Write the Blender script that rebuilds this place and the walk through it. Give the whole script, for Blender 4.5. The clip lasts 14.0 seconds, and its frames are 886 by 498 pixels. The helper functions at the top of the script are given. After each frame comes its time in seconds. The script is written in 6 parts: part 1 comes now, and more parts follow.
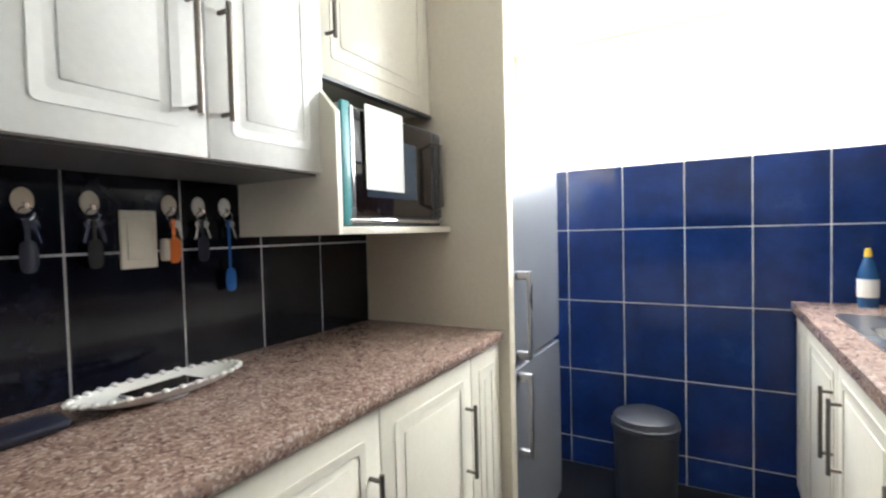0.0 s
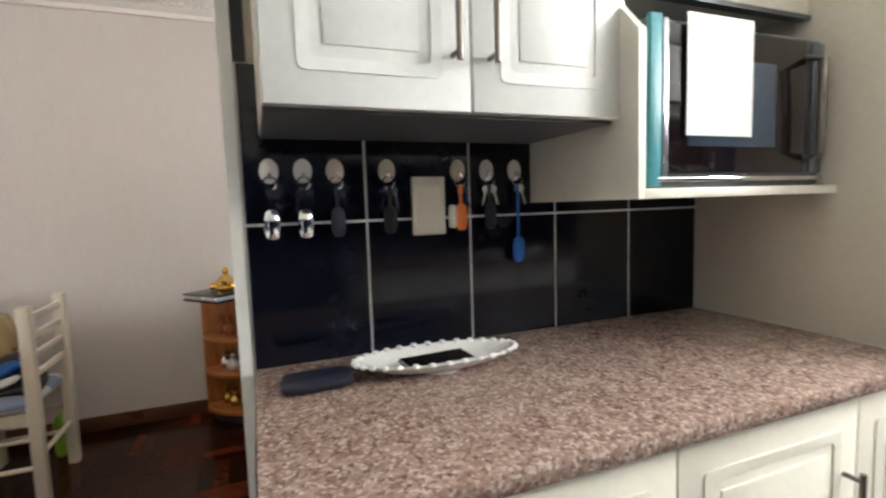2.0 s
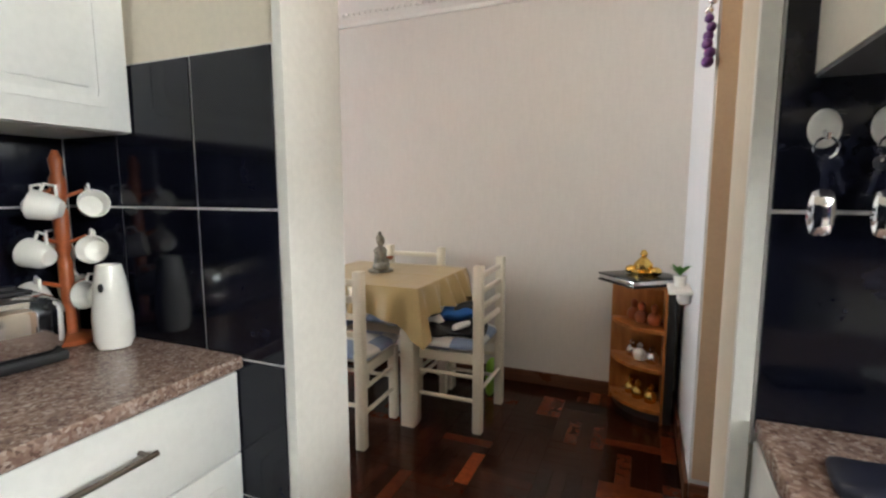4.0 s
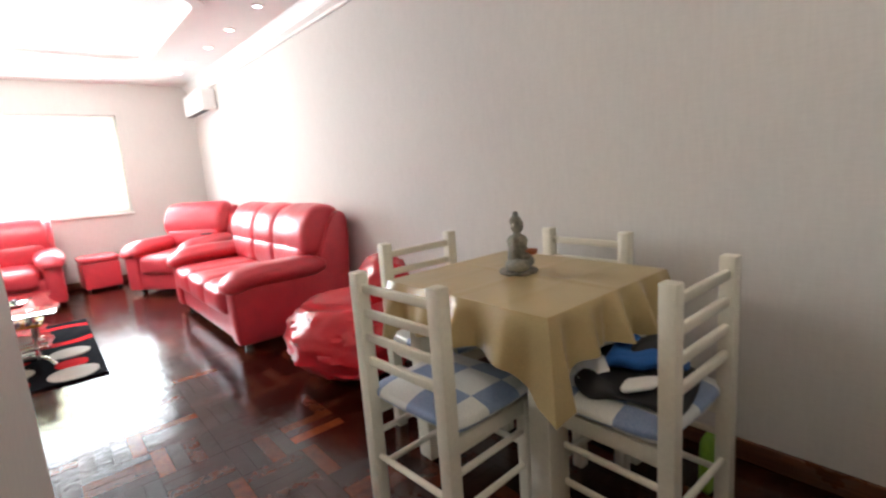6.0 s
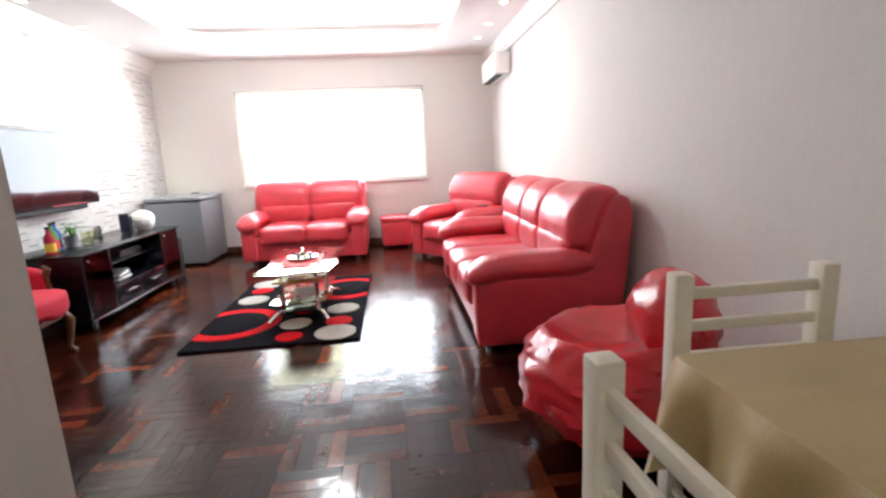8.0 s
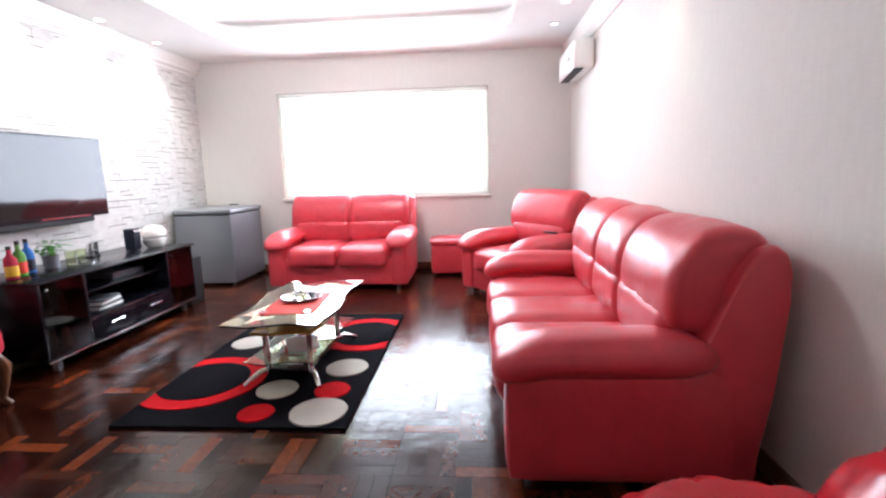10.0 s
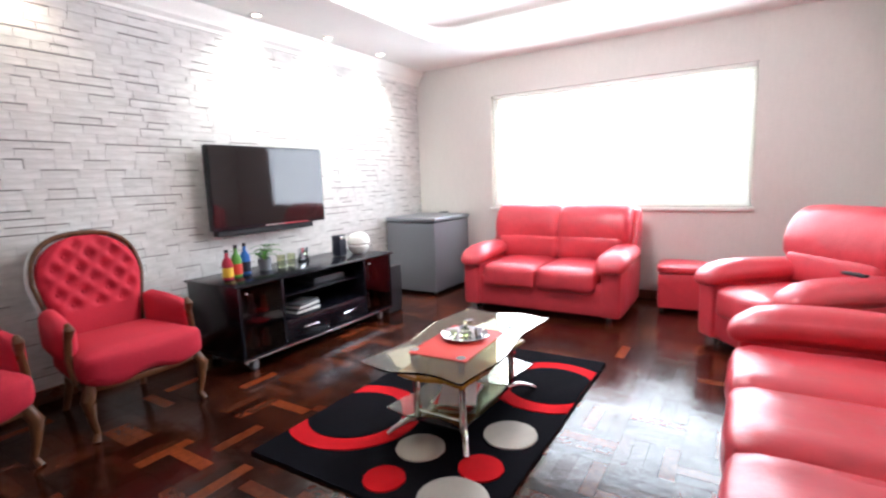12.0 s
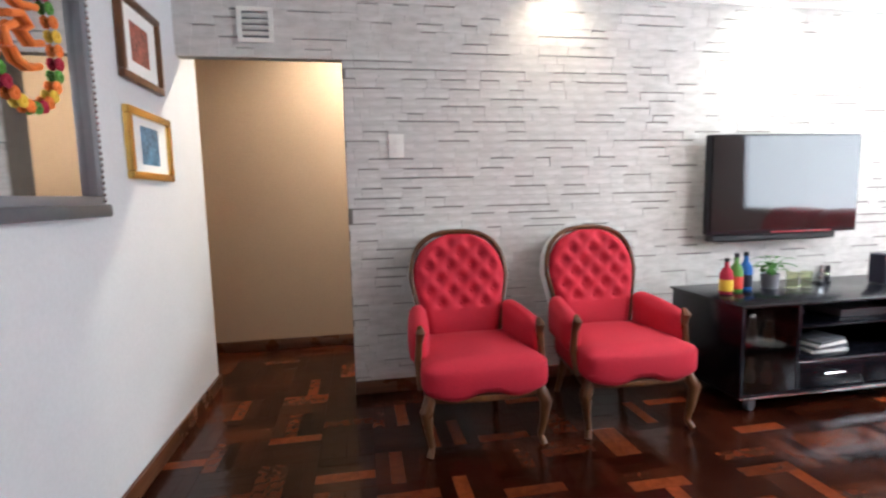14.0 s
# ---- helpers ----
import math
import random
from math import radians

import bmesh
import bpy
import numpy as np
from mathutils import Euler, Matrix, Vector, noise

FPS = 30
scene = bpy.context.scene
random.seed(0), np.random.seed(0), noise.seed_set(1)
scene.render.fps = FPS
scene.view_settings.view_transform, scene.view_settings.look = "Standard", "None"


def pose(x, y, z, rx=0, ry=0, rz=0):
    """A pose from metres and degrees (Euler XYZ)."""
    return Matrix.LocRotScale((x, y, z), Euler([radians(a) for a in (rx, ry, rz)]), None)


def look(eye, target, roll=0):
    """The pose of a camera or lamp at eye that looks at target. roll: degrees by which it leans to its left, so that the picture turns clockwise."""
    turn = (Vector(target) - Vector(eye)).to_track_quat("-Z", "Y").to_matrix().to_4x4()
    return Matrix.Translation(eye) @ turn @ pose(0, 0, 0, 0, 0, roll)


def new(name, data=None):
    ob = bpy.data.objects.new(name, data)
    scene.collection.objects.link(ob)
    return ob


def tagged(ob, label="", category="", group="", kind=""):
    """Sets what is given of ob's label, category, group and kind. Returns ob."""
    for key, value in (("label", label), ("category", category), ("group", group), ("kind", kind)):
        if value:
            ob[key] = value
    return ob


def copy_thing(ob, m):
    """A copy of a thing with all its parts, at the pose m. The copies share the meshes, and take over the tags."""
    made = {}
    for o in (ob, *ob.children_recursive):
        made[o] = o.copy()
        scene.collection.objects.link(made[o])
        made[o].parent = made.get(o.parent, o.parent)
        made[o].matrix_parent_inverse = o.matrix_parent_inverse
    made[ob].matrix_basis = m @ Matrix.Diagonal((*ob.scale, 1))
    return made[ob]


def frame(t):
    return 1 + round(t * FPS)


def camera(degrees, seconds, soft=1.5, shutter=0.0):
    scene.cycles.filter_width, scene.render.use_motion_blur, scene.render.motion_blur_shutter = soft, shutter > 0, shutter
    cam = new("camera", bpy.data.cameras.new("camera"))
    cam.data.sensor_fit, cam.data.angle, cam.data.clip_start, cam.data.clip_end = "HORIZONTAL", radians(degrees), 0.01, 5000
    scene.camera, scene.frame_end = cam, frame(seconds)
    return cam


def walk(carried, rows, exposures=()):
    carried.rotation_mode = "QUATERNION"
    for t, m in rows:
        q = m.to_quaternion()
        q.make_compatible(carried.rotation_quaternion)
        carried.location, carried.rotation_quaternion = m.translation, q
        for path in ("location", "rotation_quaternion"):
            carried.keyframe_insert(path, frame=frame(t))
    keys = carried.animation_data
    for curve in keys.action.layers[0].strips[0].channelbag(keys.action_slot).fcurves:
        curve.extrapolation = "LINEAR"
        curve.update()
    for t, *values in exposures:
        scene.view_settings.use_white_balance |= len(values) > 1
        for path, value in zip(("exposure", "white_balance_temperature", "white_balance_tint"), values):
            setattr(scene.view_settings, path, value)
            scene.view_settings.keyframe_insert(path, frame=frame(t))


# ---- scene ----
cam = camera(85.5, 14.0, soft=2.3, shutter=0.2)
PATH = [  # seconds, eye, target, roll
    (0, (-0.186, -0.004, 1.265), (1.551, 0.985, 1.198), -1.47),
    (0.5, (-0.200, 0.029, 1.268), (1.376, 1.257, 1.181), -1.85),
    (1, (-0.108, 0.019, 1.266), (1.241, 1.489, 1.125), -2.04),
    (1.5, (-0.005, 0.097, 1.266), (1.145, 1.727, 1.120), -2.74),
    (2, (0.067, 0.113, 1.268), (0.788, 1.970, 1.087), -1.83),
    (2.5, (0.013, 0.018, 1.240), (0.170, 2.005, 1.085), -1.34),
    (3, (0.005, 0.115, 1.254), (-0.327, 2.080, 1.085), -1.19),
    (3.5, (-0.087, 0.246, 1.266), (-0.746, 2.125, 1.081), -1.02),
    (3.7, (-0.106, 0.288, 1.270), (-0.818, 2.145, 1.060), -0.50),
    (5.8, (-0.301, 1.427, 1.224), (-1.696, 2.812, 0.856), -4.47),
    (6, (-0.353, 1.492, 1.218), (-1.869, 2.751, 0.876), -4.30),
    (6.5, (-0.416, 1.624, 1.218), (-2.133, 2.575, 0.833), -2.36),
    (7, (-0.604, 1.753, 1.193), (-2.419, 2.495, 0.799), -1.67),
    (7.5, (-0.841, 1.858, 1.213), (-2.723, 2.418, 0.834), -2.89),
    (8, (-1.094, 1.974, 1.199), (-3.048, 2.162, 0.821), -2.70),
    (8.2, (-1.148, 1.997, 1.209), (-3.112, 2.059, 0.837), -2.38),
    (10.3, (-2.356, 2.342, 1.210), (-4.324, 2.194, 0.887), -1.74),
    (10.5, (-2.479, 2.334, 1.208), (-4.457, 2.241, 0.924), -1.24),
    (11, (-2.709, 2.320, 1.225), (-4.681, 2.134, 0.946), -1.53),
    (11.5, (-2.827, 2.400, 1.244), (-4.708, 1.786, 0.952), -1.68),
    (12, (-2.935, 2.398, 1.243), (-4.614, 1.349, 0.963), -1.90),
    (12.5, (-2.908, 2.381, 1.267), (-4.307, 0.976, 1.009), -1.66),
    (13, (-2.898, 2.302, 1.243), (-3.924, 0.601, 1.011), -2.19),
    (13.5, (-2.833, 2.058, 1.225), (-3.578, 0.209, 1.063), -2.28),
    (14, (-2.837, 1.817, 1.218), (-3.174, -0.142, 0.998), -1.31),
]
EXPOSURES = [  # seconds, stops, kelvin, tint
    (0, 0.8, 5900, 9), (2, 0.85, 6000, 10), (3.7, 0.85, 6000, 8), (5.8, 0.6, 5950, 8), (7, 0.47, 5900, 8), (8, 0.27, 5850, 9),
    (10.3, 0.1, 5600, 12), (11.5, 0.05, 5600, 12), (12.5, 0.08, 5750, 8), (13.5, 0.15, 5750, 7), (14, 0.2, 5700, 7),
]
walk(cam, [(t, look(eye, target, roll)) for t, eye, target, roll in PATH], EXPOSURES)

# ---- world and light ----
world = bpy.data.worlds.new("sky_world")
scene.world = world
world.use_nodes = True
wn = world.node_tree
sky = wn.nodes.new("ShaderNodeTexSky")
sky.sky_type, sky.sun_disc = "NISHITA", False
sky.sun_elevation, sky.sun_rotation = radians(42), radians(250)
wn.links.new(sky.outputs[0], wn.nodes["Background"].inputs[0])
wn.nodes["Background"].inputs[1].default_value = 0.12
SUN = new("sun", bpy.data.lights.new("sun", "SUN"))
SUN.data.energy, SUN.data.angle, SUN.data.color = 3.0, radians(0.6), (1, 0.95, 0.88)
SUN.matrix_world = look((0, 0, 8), (3.2, 2.0, 2.0))


def area_lamp(name, m, sx, sy, power, color, spread=180):
    d = bpy.data.lights.new(name, "AREA")
    d.shape, d.size, d.size_y, d.energy, d.color = "RECTANGLE", sx, sy, power, color
    d.spread = radians(spread)
    o = new(name, d)
    o.matrix_world = m
    return o


def spot_lamp(name, eye, target, power, color, cone=80, blend=0.8):
    d = bpy.data.lights.new(name, "SPOT")
    d.energy, d.color, d.spot_size, d.spot_blend, d.shadow_soft_size = power, color, radians(cone), blend, 0.03
    o = new(name, d)
    o.matrix_world = look(eye, target)
    return o


# daylight in the two window openings
area_lamp("window_light", look((-8.03, 1.195, 1.56), (0, 1.195, 1.2)), 2.5, 1.2, 84, (0.95, 0.97, 1.0), 165)
area_lamp("kitchen_window_light", look((2.455, 0.185, 1.93), (0, 0.25, 1.5)), 1.58, 0.62, 60, (1.0, 0.97, 0.92))


# ---- materials ----
def shader(name):
    m = bpy.data.materials.new(name)
    m.use_nodes = True
    return m, m.node_tree, m.node_tree.nodes["Principled BSDF"]


def coords(nt, scale, kind="Object"):
    tc, mp = nt.nodes.new("ShaderNodeTexCoord"), nt.nodes.new("ShaderNodeMapping")
    mp.inputs["Scale"].default_value = scale if isinstance(scale, tuple) else (scale,) * 3
    nt.links.new(tc.outputs[kind], mp.inputs[0])
    return mp.outputs[0]


def noise_tex(nt, vec, scale, detail=4, rough=0.55):
    n = nt.nodes.new("ShaderNodeTexNoise")
    n.inputs["Scale"].default_value, n.inputs["Detail"].default_value, n.inputs["Roughness"].default_value = scale, detail, rough
    nt.links.new(vec, n.inputs["Vector"])
    return n.outputs["Fac"]


def ramp(nt, fac, stops):
    r = nt.nodes.new("ShaderNodeValToRGB")
    els = r.color_ramp.elements
    while len(els) < len(stops):
        els.new(0.5)
    for e, (p, c) in zip(els, stops):
        e.position, e.color = p, (*c, 1)
    nt.links.new(fac, r.inputs[0])
    return r.outputs[0]


def mix(nt, fac, a, b, kind="MIX"):
    n = nt.nodes.new("ShaderNodeMix")
    n.data_type, n.blend_type = "RGBA", kind
    for sock, v in ((n.inputs[0], fac), (n.inputs[6], a), (n.inputs[7], b)):
        if isinstance(v, bpy.types.NodeSocket):
            nt.links.new(v, sock)
        else:
            sock.default_value = v if not isinstance(v, tuple) else (*v, 1)
    return n.outputs[2]


def bump(nt, bsdf, fac, strength, dist=0.002):
    b = nt.nodes.new("ShaderNodeBump")
    b.inputs["Strength"].default_value, b.inputs["Distance"].default_value = strength, dist
    nt.links.new(fac, b.inputs["Height"])
    nt.links.new(b.outputs[0], bsdf.inputs["Normal"])


def plain(name, color, rough=0.5, metal=0.0, vary=0.12, grain=60, bumps=0.15, patches=3.0, coat=0.0, **extra):
    """A painted, moulded or cast surface: grain and larger, faint blotches."""
    m, nt, b = shader(name)
    v = coords(nt, 1.0)
    fine, big = noise_tex(nt, v, grain), noise_tex(nt, v, patches, 3)
    dark, light = tuple(c * (1 - vary) for c in color), tuple(min(1, c * (1 + vary)) for c in color)
    c1 = ramp(nt, big, [(0.3, dark), (0.7, light)])
    c2 = mix(nt, 0.5, c1, ramp(nt, fine, [(0.35, dark), (0.65, light)]))
    nt.links.new(c2, b.inputs["Base Color"])
    rr = nt.nodes.new("ShaderNodeMapRange")
    rr.inputs[3].default_value, rr.inputs[4].default_value = max(0.02, rough * 0.85), min(1, rough * 1.15)
    nt.links.new(big, rr.inputs[0])
    nt.links.new(rr.outputs[0], b.inputs["Roughness"])
    b.inputs["Metallic"].default_value = metal
    b.inputs["Coat Weight"].default_value = coat
    for k, val in extra.items():
        b.inputs[k.replace("_", " ")].default_value = val
    if bumps:
        bump(nt, b, fine, bumps, 0.001)
    return m


def wallpaper(name, color, scale=90):
    """Woven wallpaper: fine upright threads over faint blotches."""
    m, nt, b = shader(name)
    threads = noise_tex(nt, coords(nt, (scale, scale, scale * 0.12)), 1.0, 3)
    weave = noise_tex(nt, coords(nt, (scale * 0.2, scale * 0.2, scale * 1.2)), 1.0, 3)
    big = noise_tex(nt, coords(nt, 1.0), 1.3, 3)
    lo, hi = tuple(c * 0.94 for c in color), tuple(min(1, c * 1.05) for c in color)
    c = mix(nt, 0.5, ramp(nt, threads, [(0.35, lo), (0.65, hi)]), ramp(nt, weave, [(0.35, lo), (0.65, hi)]))
    c = mix(nt, 0.35, c, ramp(nt, big, [(0.3, lo), (0.7, hi)]))
    nt.links.new(c, b.inputs["Base Color"])
    b.inputs["Roughness"].default_value = 0.75
    bump(nt, b, threads, 0.12, 0.001)
    return m


def leather(name, color, r0=0.30, r1=0.46, relief=0.5):
    m, nt, b = shader(name)
    v = coords(nt, 1.0)
    vor = nt.nodes.new("ShaderNodeTexVoronoi")
    vor.feature = "DISTANCE_TO_EDGE"
    vor.inputs["Scale"].default_value = 160
    nt.links.new(v, vor.inputs["Vector"])
    crease, big = noise_tex(nt, v, 14, 5), noise_tex(nt, v, 3.0, 2)
    c = ramp(nt, big, [(0.3, tuple(x * 0.86 for x in color)), (0.7, tuple(x * 1.1 for x in color))])
    c = mix(nt, 0.3, c, ramp(nt, crease, [(0.35, tuple(x * 0.8 for x in color)), (0.6, tuple(x * 1.1 for x in color))]))
    nt.links.new(c, b.inputs["Base Color"])
    nt.links.new(ramp(nt, crease, [(0.3, (r0,) * 3), (0.7, (r1,) * 3)]), b.inputs["Roughness"])
    add = nt.nodes.new("ShaderNodeMath")
    add.operation = "MULTIPLY_ADD"
    add.inputs[1].default_value = 0.15
    nt.links.new(vor.outputs["Distance"], add.inputs[0])
    nt.links.new(crease, add.inputs[2])
    bump(nt, b, add.outputs[0], relief, 0.006)
    b.inputs["Coat Weight"].default_value, b.inputs["Coat Roughness"].default_value = 0.25, 0.3
    return m


def wood(name, dark, light, rough=0.35, axis=(3, 40, 40), coat=0.0, random_piece=False, island=False):
    m, nt, b = shader(name)
    v = coords(nt, axis)
    g = noise_tex(nt, v, 1.0, 6, 0.65)
    c = ramp(nt, g, [(0.3, dark), (0.7, light)])
    if random_piece or island:
        if island:
            r = nt.nodes.new("ShaderNodeNewGeometry").outputs["Random Per Island"]
        else:
            r = nt.nodes.new("ShaderNodeObjectInfo").outputs["Random"]
        tone = ramp(nt, r, [(0.0, (0.22, 0.19, 0.18)), (0.45, (0.55, 0.48, 0.44)), (0.75, (1.0, 0.92, 0.8)), (0.92, (1.9, 1.75, 1.4)), (1.0, (3.8, 3.3, 2.2))])
        c = mix(nt, 1.0, c, tone, "MULTIPLY")
    nt.links.new(c, b.inputs["Base Color"])
    wear = noise_tex(nt, coords(nt, 1.0), 5.0, 4)
    nt.links.new(ramp(nt, wear, [(0.3, (rough * 0.7,) * 3), (0.7, (rough * 1.4,) * 3)]), b.inputs["Roughness"])
    b.inputs["Coat Weight"].default_value, b.inputs["Coat Roughness"].default_value = coat, 0.08
    if random_piece or island:
        b.inputs["Specular IOR Level"].default_value = 0.3
        bump(nt, b, noise_tex(nt, coords(nt, 1.0), 11.0, 3), 0.20, 0.01)
    else:
        bump(nt, b, g, 0.08, 0.001)
    return m


def granite(name):
    m, nt, b = shader(name)
    v = coords(nt, 1.0)
    vor = nt.nodes.new("ShaderNodeTexVoronoi")
    vor.inputs["Scale"].default_value = 170
    nt.links.new(v, vor.inputs["Vector"])
    g = ramp(nt, vor.outputs["Color"], [(0.12, (0.10, 0.058, 0.045)), (0.38, (0.24, 0.148, 0.112)), (0.62, (0.325, 0.225, 0.18)), (0.88, (0.53, 0.44, 0.385))])
    n = noise_tex(nt, v, 24, 5)
    nt.links.new(mix(nt, 0.3, g, ramp(nt, n, [(0.35, (0.15, 0.09, 0.075)), (0.65, (0.42, 0.32, 0.28))])), b.inputs["Base Color"])
    b.inputs["Roughness"].default_value = 0.22
    return m


def tile_glaze(name, color, vein):
    m, nt, b = shader(name)
    v = coords(nt, 1.0, "Object")
    info = nt.nodes.new("ShaderNodeObjectInfo")
    off = nt.nodes.new("ShaderNodeVectorMath")
    nt.links.new(v, off.inputs[0])
    nt.links.new(info.outputs["Location"], off.inputs[1])
    n = noise_tex(nt, off.outputs[0], 5, 6, 0.7)
    c = ramp(nt, n, [(0.40, color), (0.60, tuple(x * 1.5 for x in color)), (0.72, vein)])
    tone = ramp(nt, info.outputs["Random"], [(0, (0.8,) * 3), (1, (1.25,) * 3)])
    nt.links.new(mix(nt, 1.0, c, tone, "MULTIPLY"), b.inputs["Base Color"])
    b.inputs["Roughness"].default_value = 0.1
    b.inputs["Specular IOR Level"].default_value = 0.35
    bump(nt, b, noise_tex(nt, off.outputs[0], 9, 2), 0.06, 0.004)
    return m


def stone_strip(name, island):
    m, nt, b = shader(name)
    v = coords(nt, 1.0)
    g = nt.nodes.new("ShaderNodeNewGeometry")
    big = noise_tex(nt, coords(nt, (9, 9, 30)), 1.0, 5)
    c = ramp(nt, big, [(0.3, (0.52, 0.51, 0.49)), (0.55, (0.63, 0.615, 0.595)), (0.75, (0.70, 0.69, 0.67))])
    r = g.outputs["Random Per Island"] if island else nt.nodes.new("ShaderNodeObjectInfo").outputs["Random"]
    c = mix(nt, 1.0, c, ramp(nt, r, [(0, (0.95,) * 3), (1, (1.04,) * 3)]), "MULTIPLY")
    nt.links.new(c, b.inputs["Base Color"])
    b.inputs["Roughness"].default_value = 0.75
    bump(nt, b, noise_tex(nt, v, 45, 6), 0.4, 0.003)
    return m


def glass_mat(name, color, rough=0.0, alpha_mix=0.0):
    m, nt, b = shader(name)
    b.inputs["Base Color"].default_value = (*color, 1)
    b.inputs["Roughness"].default_value = rough
    b.inputs["Transmission Weight"].default_value = 1.0
    b.inputs["IOR"].default_value = 1.45
    return m


def glow(name, color, strength):
    m, nt, b = shader(name)
    b.inputs["Base Color"].default_value = (*color, 1)
    b.inputs["Emission Color"].default_value = (*color, 1)
    b.inputs["Emission Strength"].default_value = strength
    return m


def checks(name, size=0.15):
    m, nt, b = shader(name)
    v = coords(nt, 1.0)
    ck = nt.nodes.new("ShaderNodeTexChecker")
    ck.inputs["Scale"].default_value = 1 / size
    ck.inputs[1].default_value, ck.inputs[2].default_value = (0.16, 0.24, 0.42, 1), (0.74, 0.74, 0.68, 1)
    nt.links.new(v, ck.inputs[0])
    weave = noise_tex(nt, v, 200, 2)
    nt.links.new(mix(nt, 0.2, ck.outputs[0], ramp(nt, weave, [(0.3, (0.2, 0.25, 0.35)), (0.7, (0.8, 0.8, 0.8))])), b.inputs["Base Color"])
    b.inputs["Roughness"].default_value = 0.3
    return m


M_WALL = wallpaper("grey_wallpaper", (0.655, 0.625, 0.585))
M_WALLW = plain("pale_wall_paint", (0.66, 0.67, 0.69), 0.7, vary=0.05)
M_BEIGE = plain("beige_wall_paint", (0.50, 0.37, 0.25), 0.7, vary=0.06)
M_CREAMW = plain("cream_wall_paint", (0.74, 0.67, 0.55), 0.6, vary=0.05)
M_CEIL = plain("ceiling_white", (0.82, 0.81, 0.78), 0.7, vary=0.04)
M_WHITE = plain("white_paint", (0.80, 0.79, 0.75), 0.4, vary=0.05)
M_CAB = plain("cream_foil", (0.78, 0.74, 0.64), 0.35, vary=0.04, bumps=0.05)
M_CABW = plain("west_white_foil", (0.78, 0.78, 0.76), 0.35, vary=0.04, bumps=0.05)
M_BROWN = wood("skirting_wood", (0.05, 0.02, 0.01), (0.16, 0.06, 0.025), 0.3, (3, 3, 60))
M_PARQ = wood("parquet_block", (0.030, 0.007, 0.0035), (0.058, 0.0145, 0.006), 0.17, (30, 30, 30), 0.0, random_piece=True)
M_PARQ2 = wood("parquet_field", (0.030, 0.007, 0.0035), (0.058, 0.0145, 0.006), 0.17, (30, 30, 30), 0.0, island=True)
M_JOINT = plain("floor_joint", (0.012, 0.006, 0.005), 0.6)
M_KFLOOR = plain("kitchen_floor", (0.014, 0.014, 0.017), 0.3)
M_RED = leather("red_leather", (0.62, 0.052, 0.072))
M_REDV = leather("red_vinyl", (0.55, 0.015, 0.025), 0.14, 0.26, 0.6)
M_VELVET = plain("red_upholstery", (0.50, 0.022, 0.045), 0.7, vary=0.15, grain=140, Sheen_Weight=0.03, Specular_IOR_Level=0.2)
M_BLACKT = tile_glaze("black_tile", (0.004, 0.0046, 0.0095), (0.018, 0.02, 0.034))
M_BLUET = tile_glaze("blue_tile", (0.007, 0.020, 0.090), (0.022, 0.05, 0.16))
M_GROUT = plain("grout", (0.76, 0.75, 0.73), 0.8)
M_GRANITE = granite("speckled_worktop")
M_STEEL = plain("steel", (0.36, 0.36, 0.38), 0.28, 1.0, bumps=0.03)
M_CHROME = plain("chrome", (0.75, 0.75, 0.77), 0.08, 1.0, vary=0.03, bumps=0)
M_NICKEL = plain("brushed_nickel", (0.20, 0.18, 0.16), 0.35, 1.0, bumps=0.05)
M_SILVER = plain("silver_paint", (0.24, 0.25, 0.275), 0.35, 0.5, vary=0.05, bumps=0.04)
M_BLACK = plain("black_lacquer", (0.005, 0.005, 0.008), 0.22, vary=0.2, bumps=0.02, Specular_IOR_Level=0.3)
M_BLACKM = plain("matt_black", (0.012, 0.012, 0.014), 0.55)
M_SCREEN = plain("screen_glass", (0.012, 0.008, 0.008), 0.05, vary=0.02, bumps=0)
M_CHAIRW = plain("ivory_painted_wood", (0.74, 0.70, 0.58), 0.35, vary=0.06, bumps=0.08)
M_CLOTH = plain("gold_satin", (0.43, 0.325, 0.145), 0.33, vary=0.12, grain=220, patches=5, Sheen_Weight=0.05)
M_CHECK = checks("checked_vinyl")
M_STATUE = plain("weathered_stone", (0.20, 0.19, 0.15), 0.6, vary=0.6, grain=40, bumps=0.5, patches=22)
M_GLASS = glass_mat("table_glass", (0.80, 0.84, 0.66))
M_TOPGL = glass_mat("table_top_glass", (0.86, 0.83, 0.60))
M_AMBER = wood("amber_shelf", (0.20, 0.09, 0.01), (0.36, 0.18, 0.02), 0.25)
M_PINE = wood("orange_pine", (0.30, 0.10, 0.02), (0.50, 0.20, 0.05), 0.35, (30, 30, 4))
M_DARKW = wood("carved_walnut", (0.05, 0.019, 0.006), (0.17, 0.068, 0.021), 0.35, (30, 30, 6))
M_GOLD = plain("gold", (0.75, 0.5, 0.14), 0.22, 1.0)
M_PORC = plain("white_porcelain", (0.82, 0.81, 0.77), 0.12, vary=0.03, bumps=0, coat=0.4)
M_RUGB = plain("black_shag", (0.004, 0.004, 0.006), 0.95, vary=0.5, grain=260, bumps=1.0, Specular_IOR_Level=0.05)
M_RUGR = plain("red_shag", (0.50, 0.01, 0.015), 0.95, vary=0.3, grain=260, bumps=1.0, Specular_IOR_Level=0.05)
M_RUGG = plain("grey_shag", (0.46, 0.44, 0.40), 0.95, vary=0.25, grain=260, bumps=1.0, Specular_IOR_Level=0.05)
M_REDMAT = plain("red_placemat", (0.62, 0.05, 0.035), 0.6)
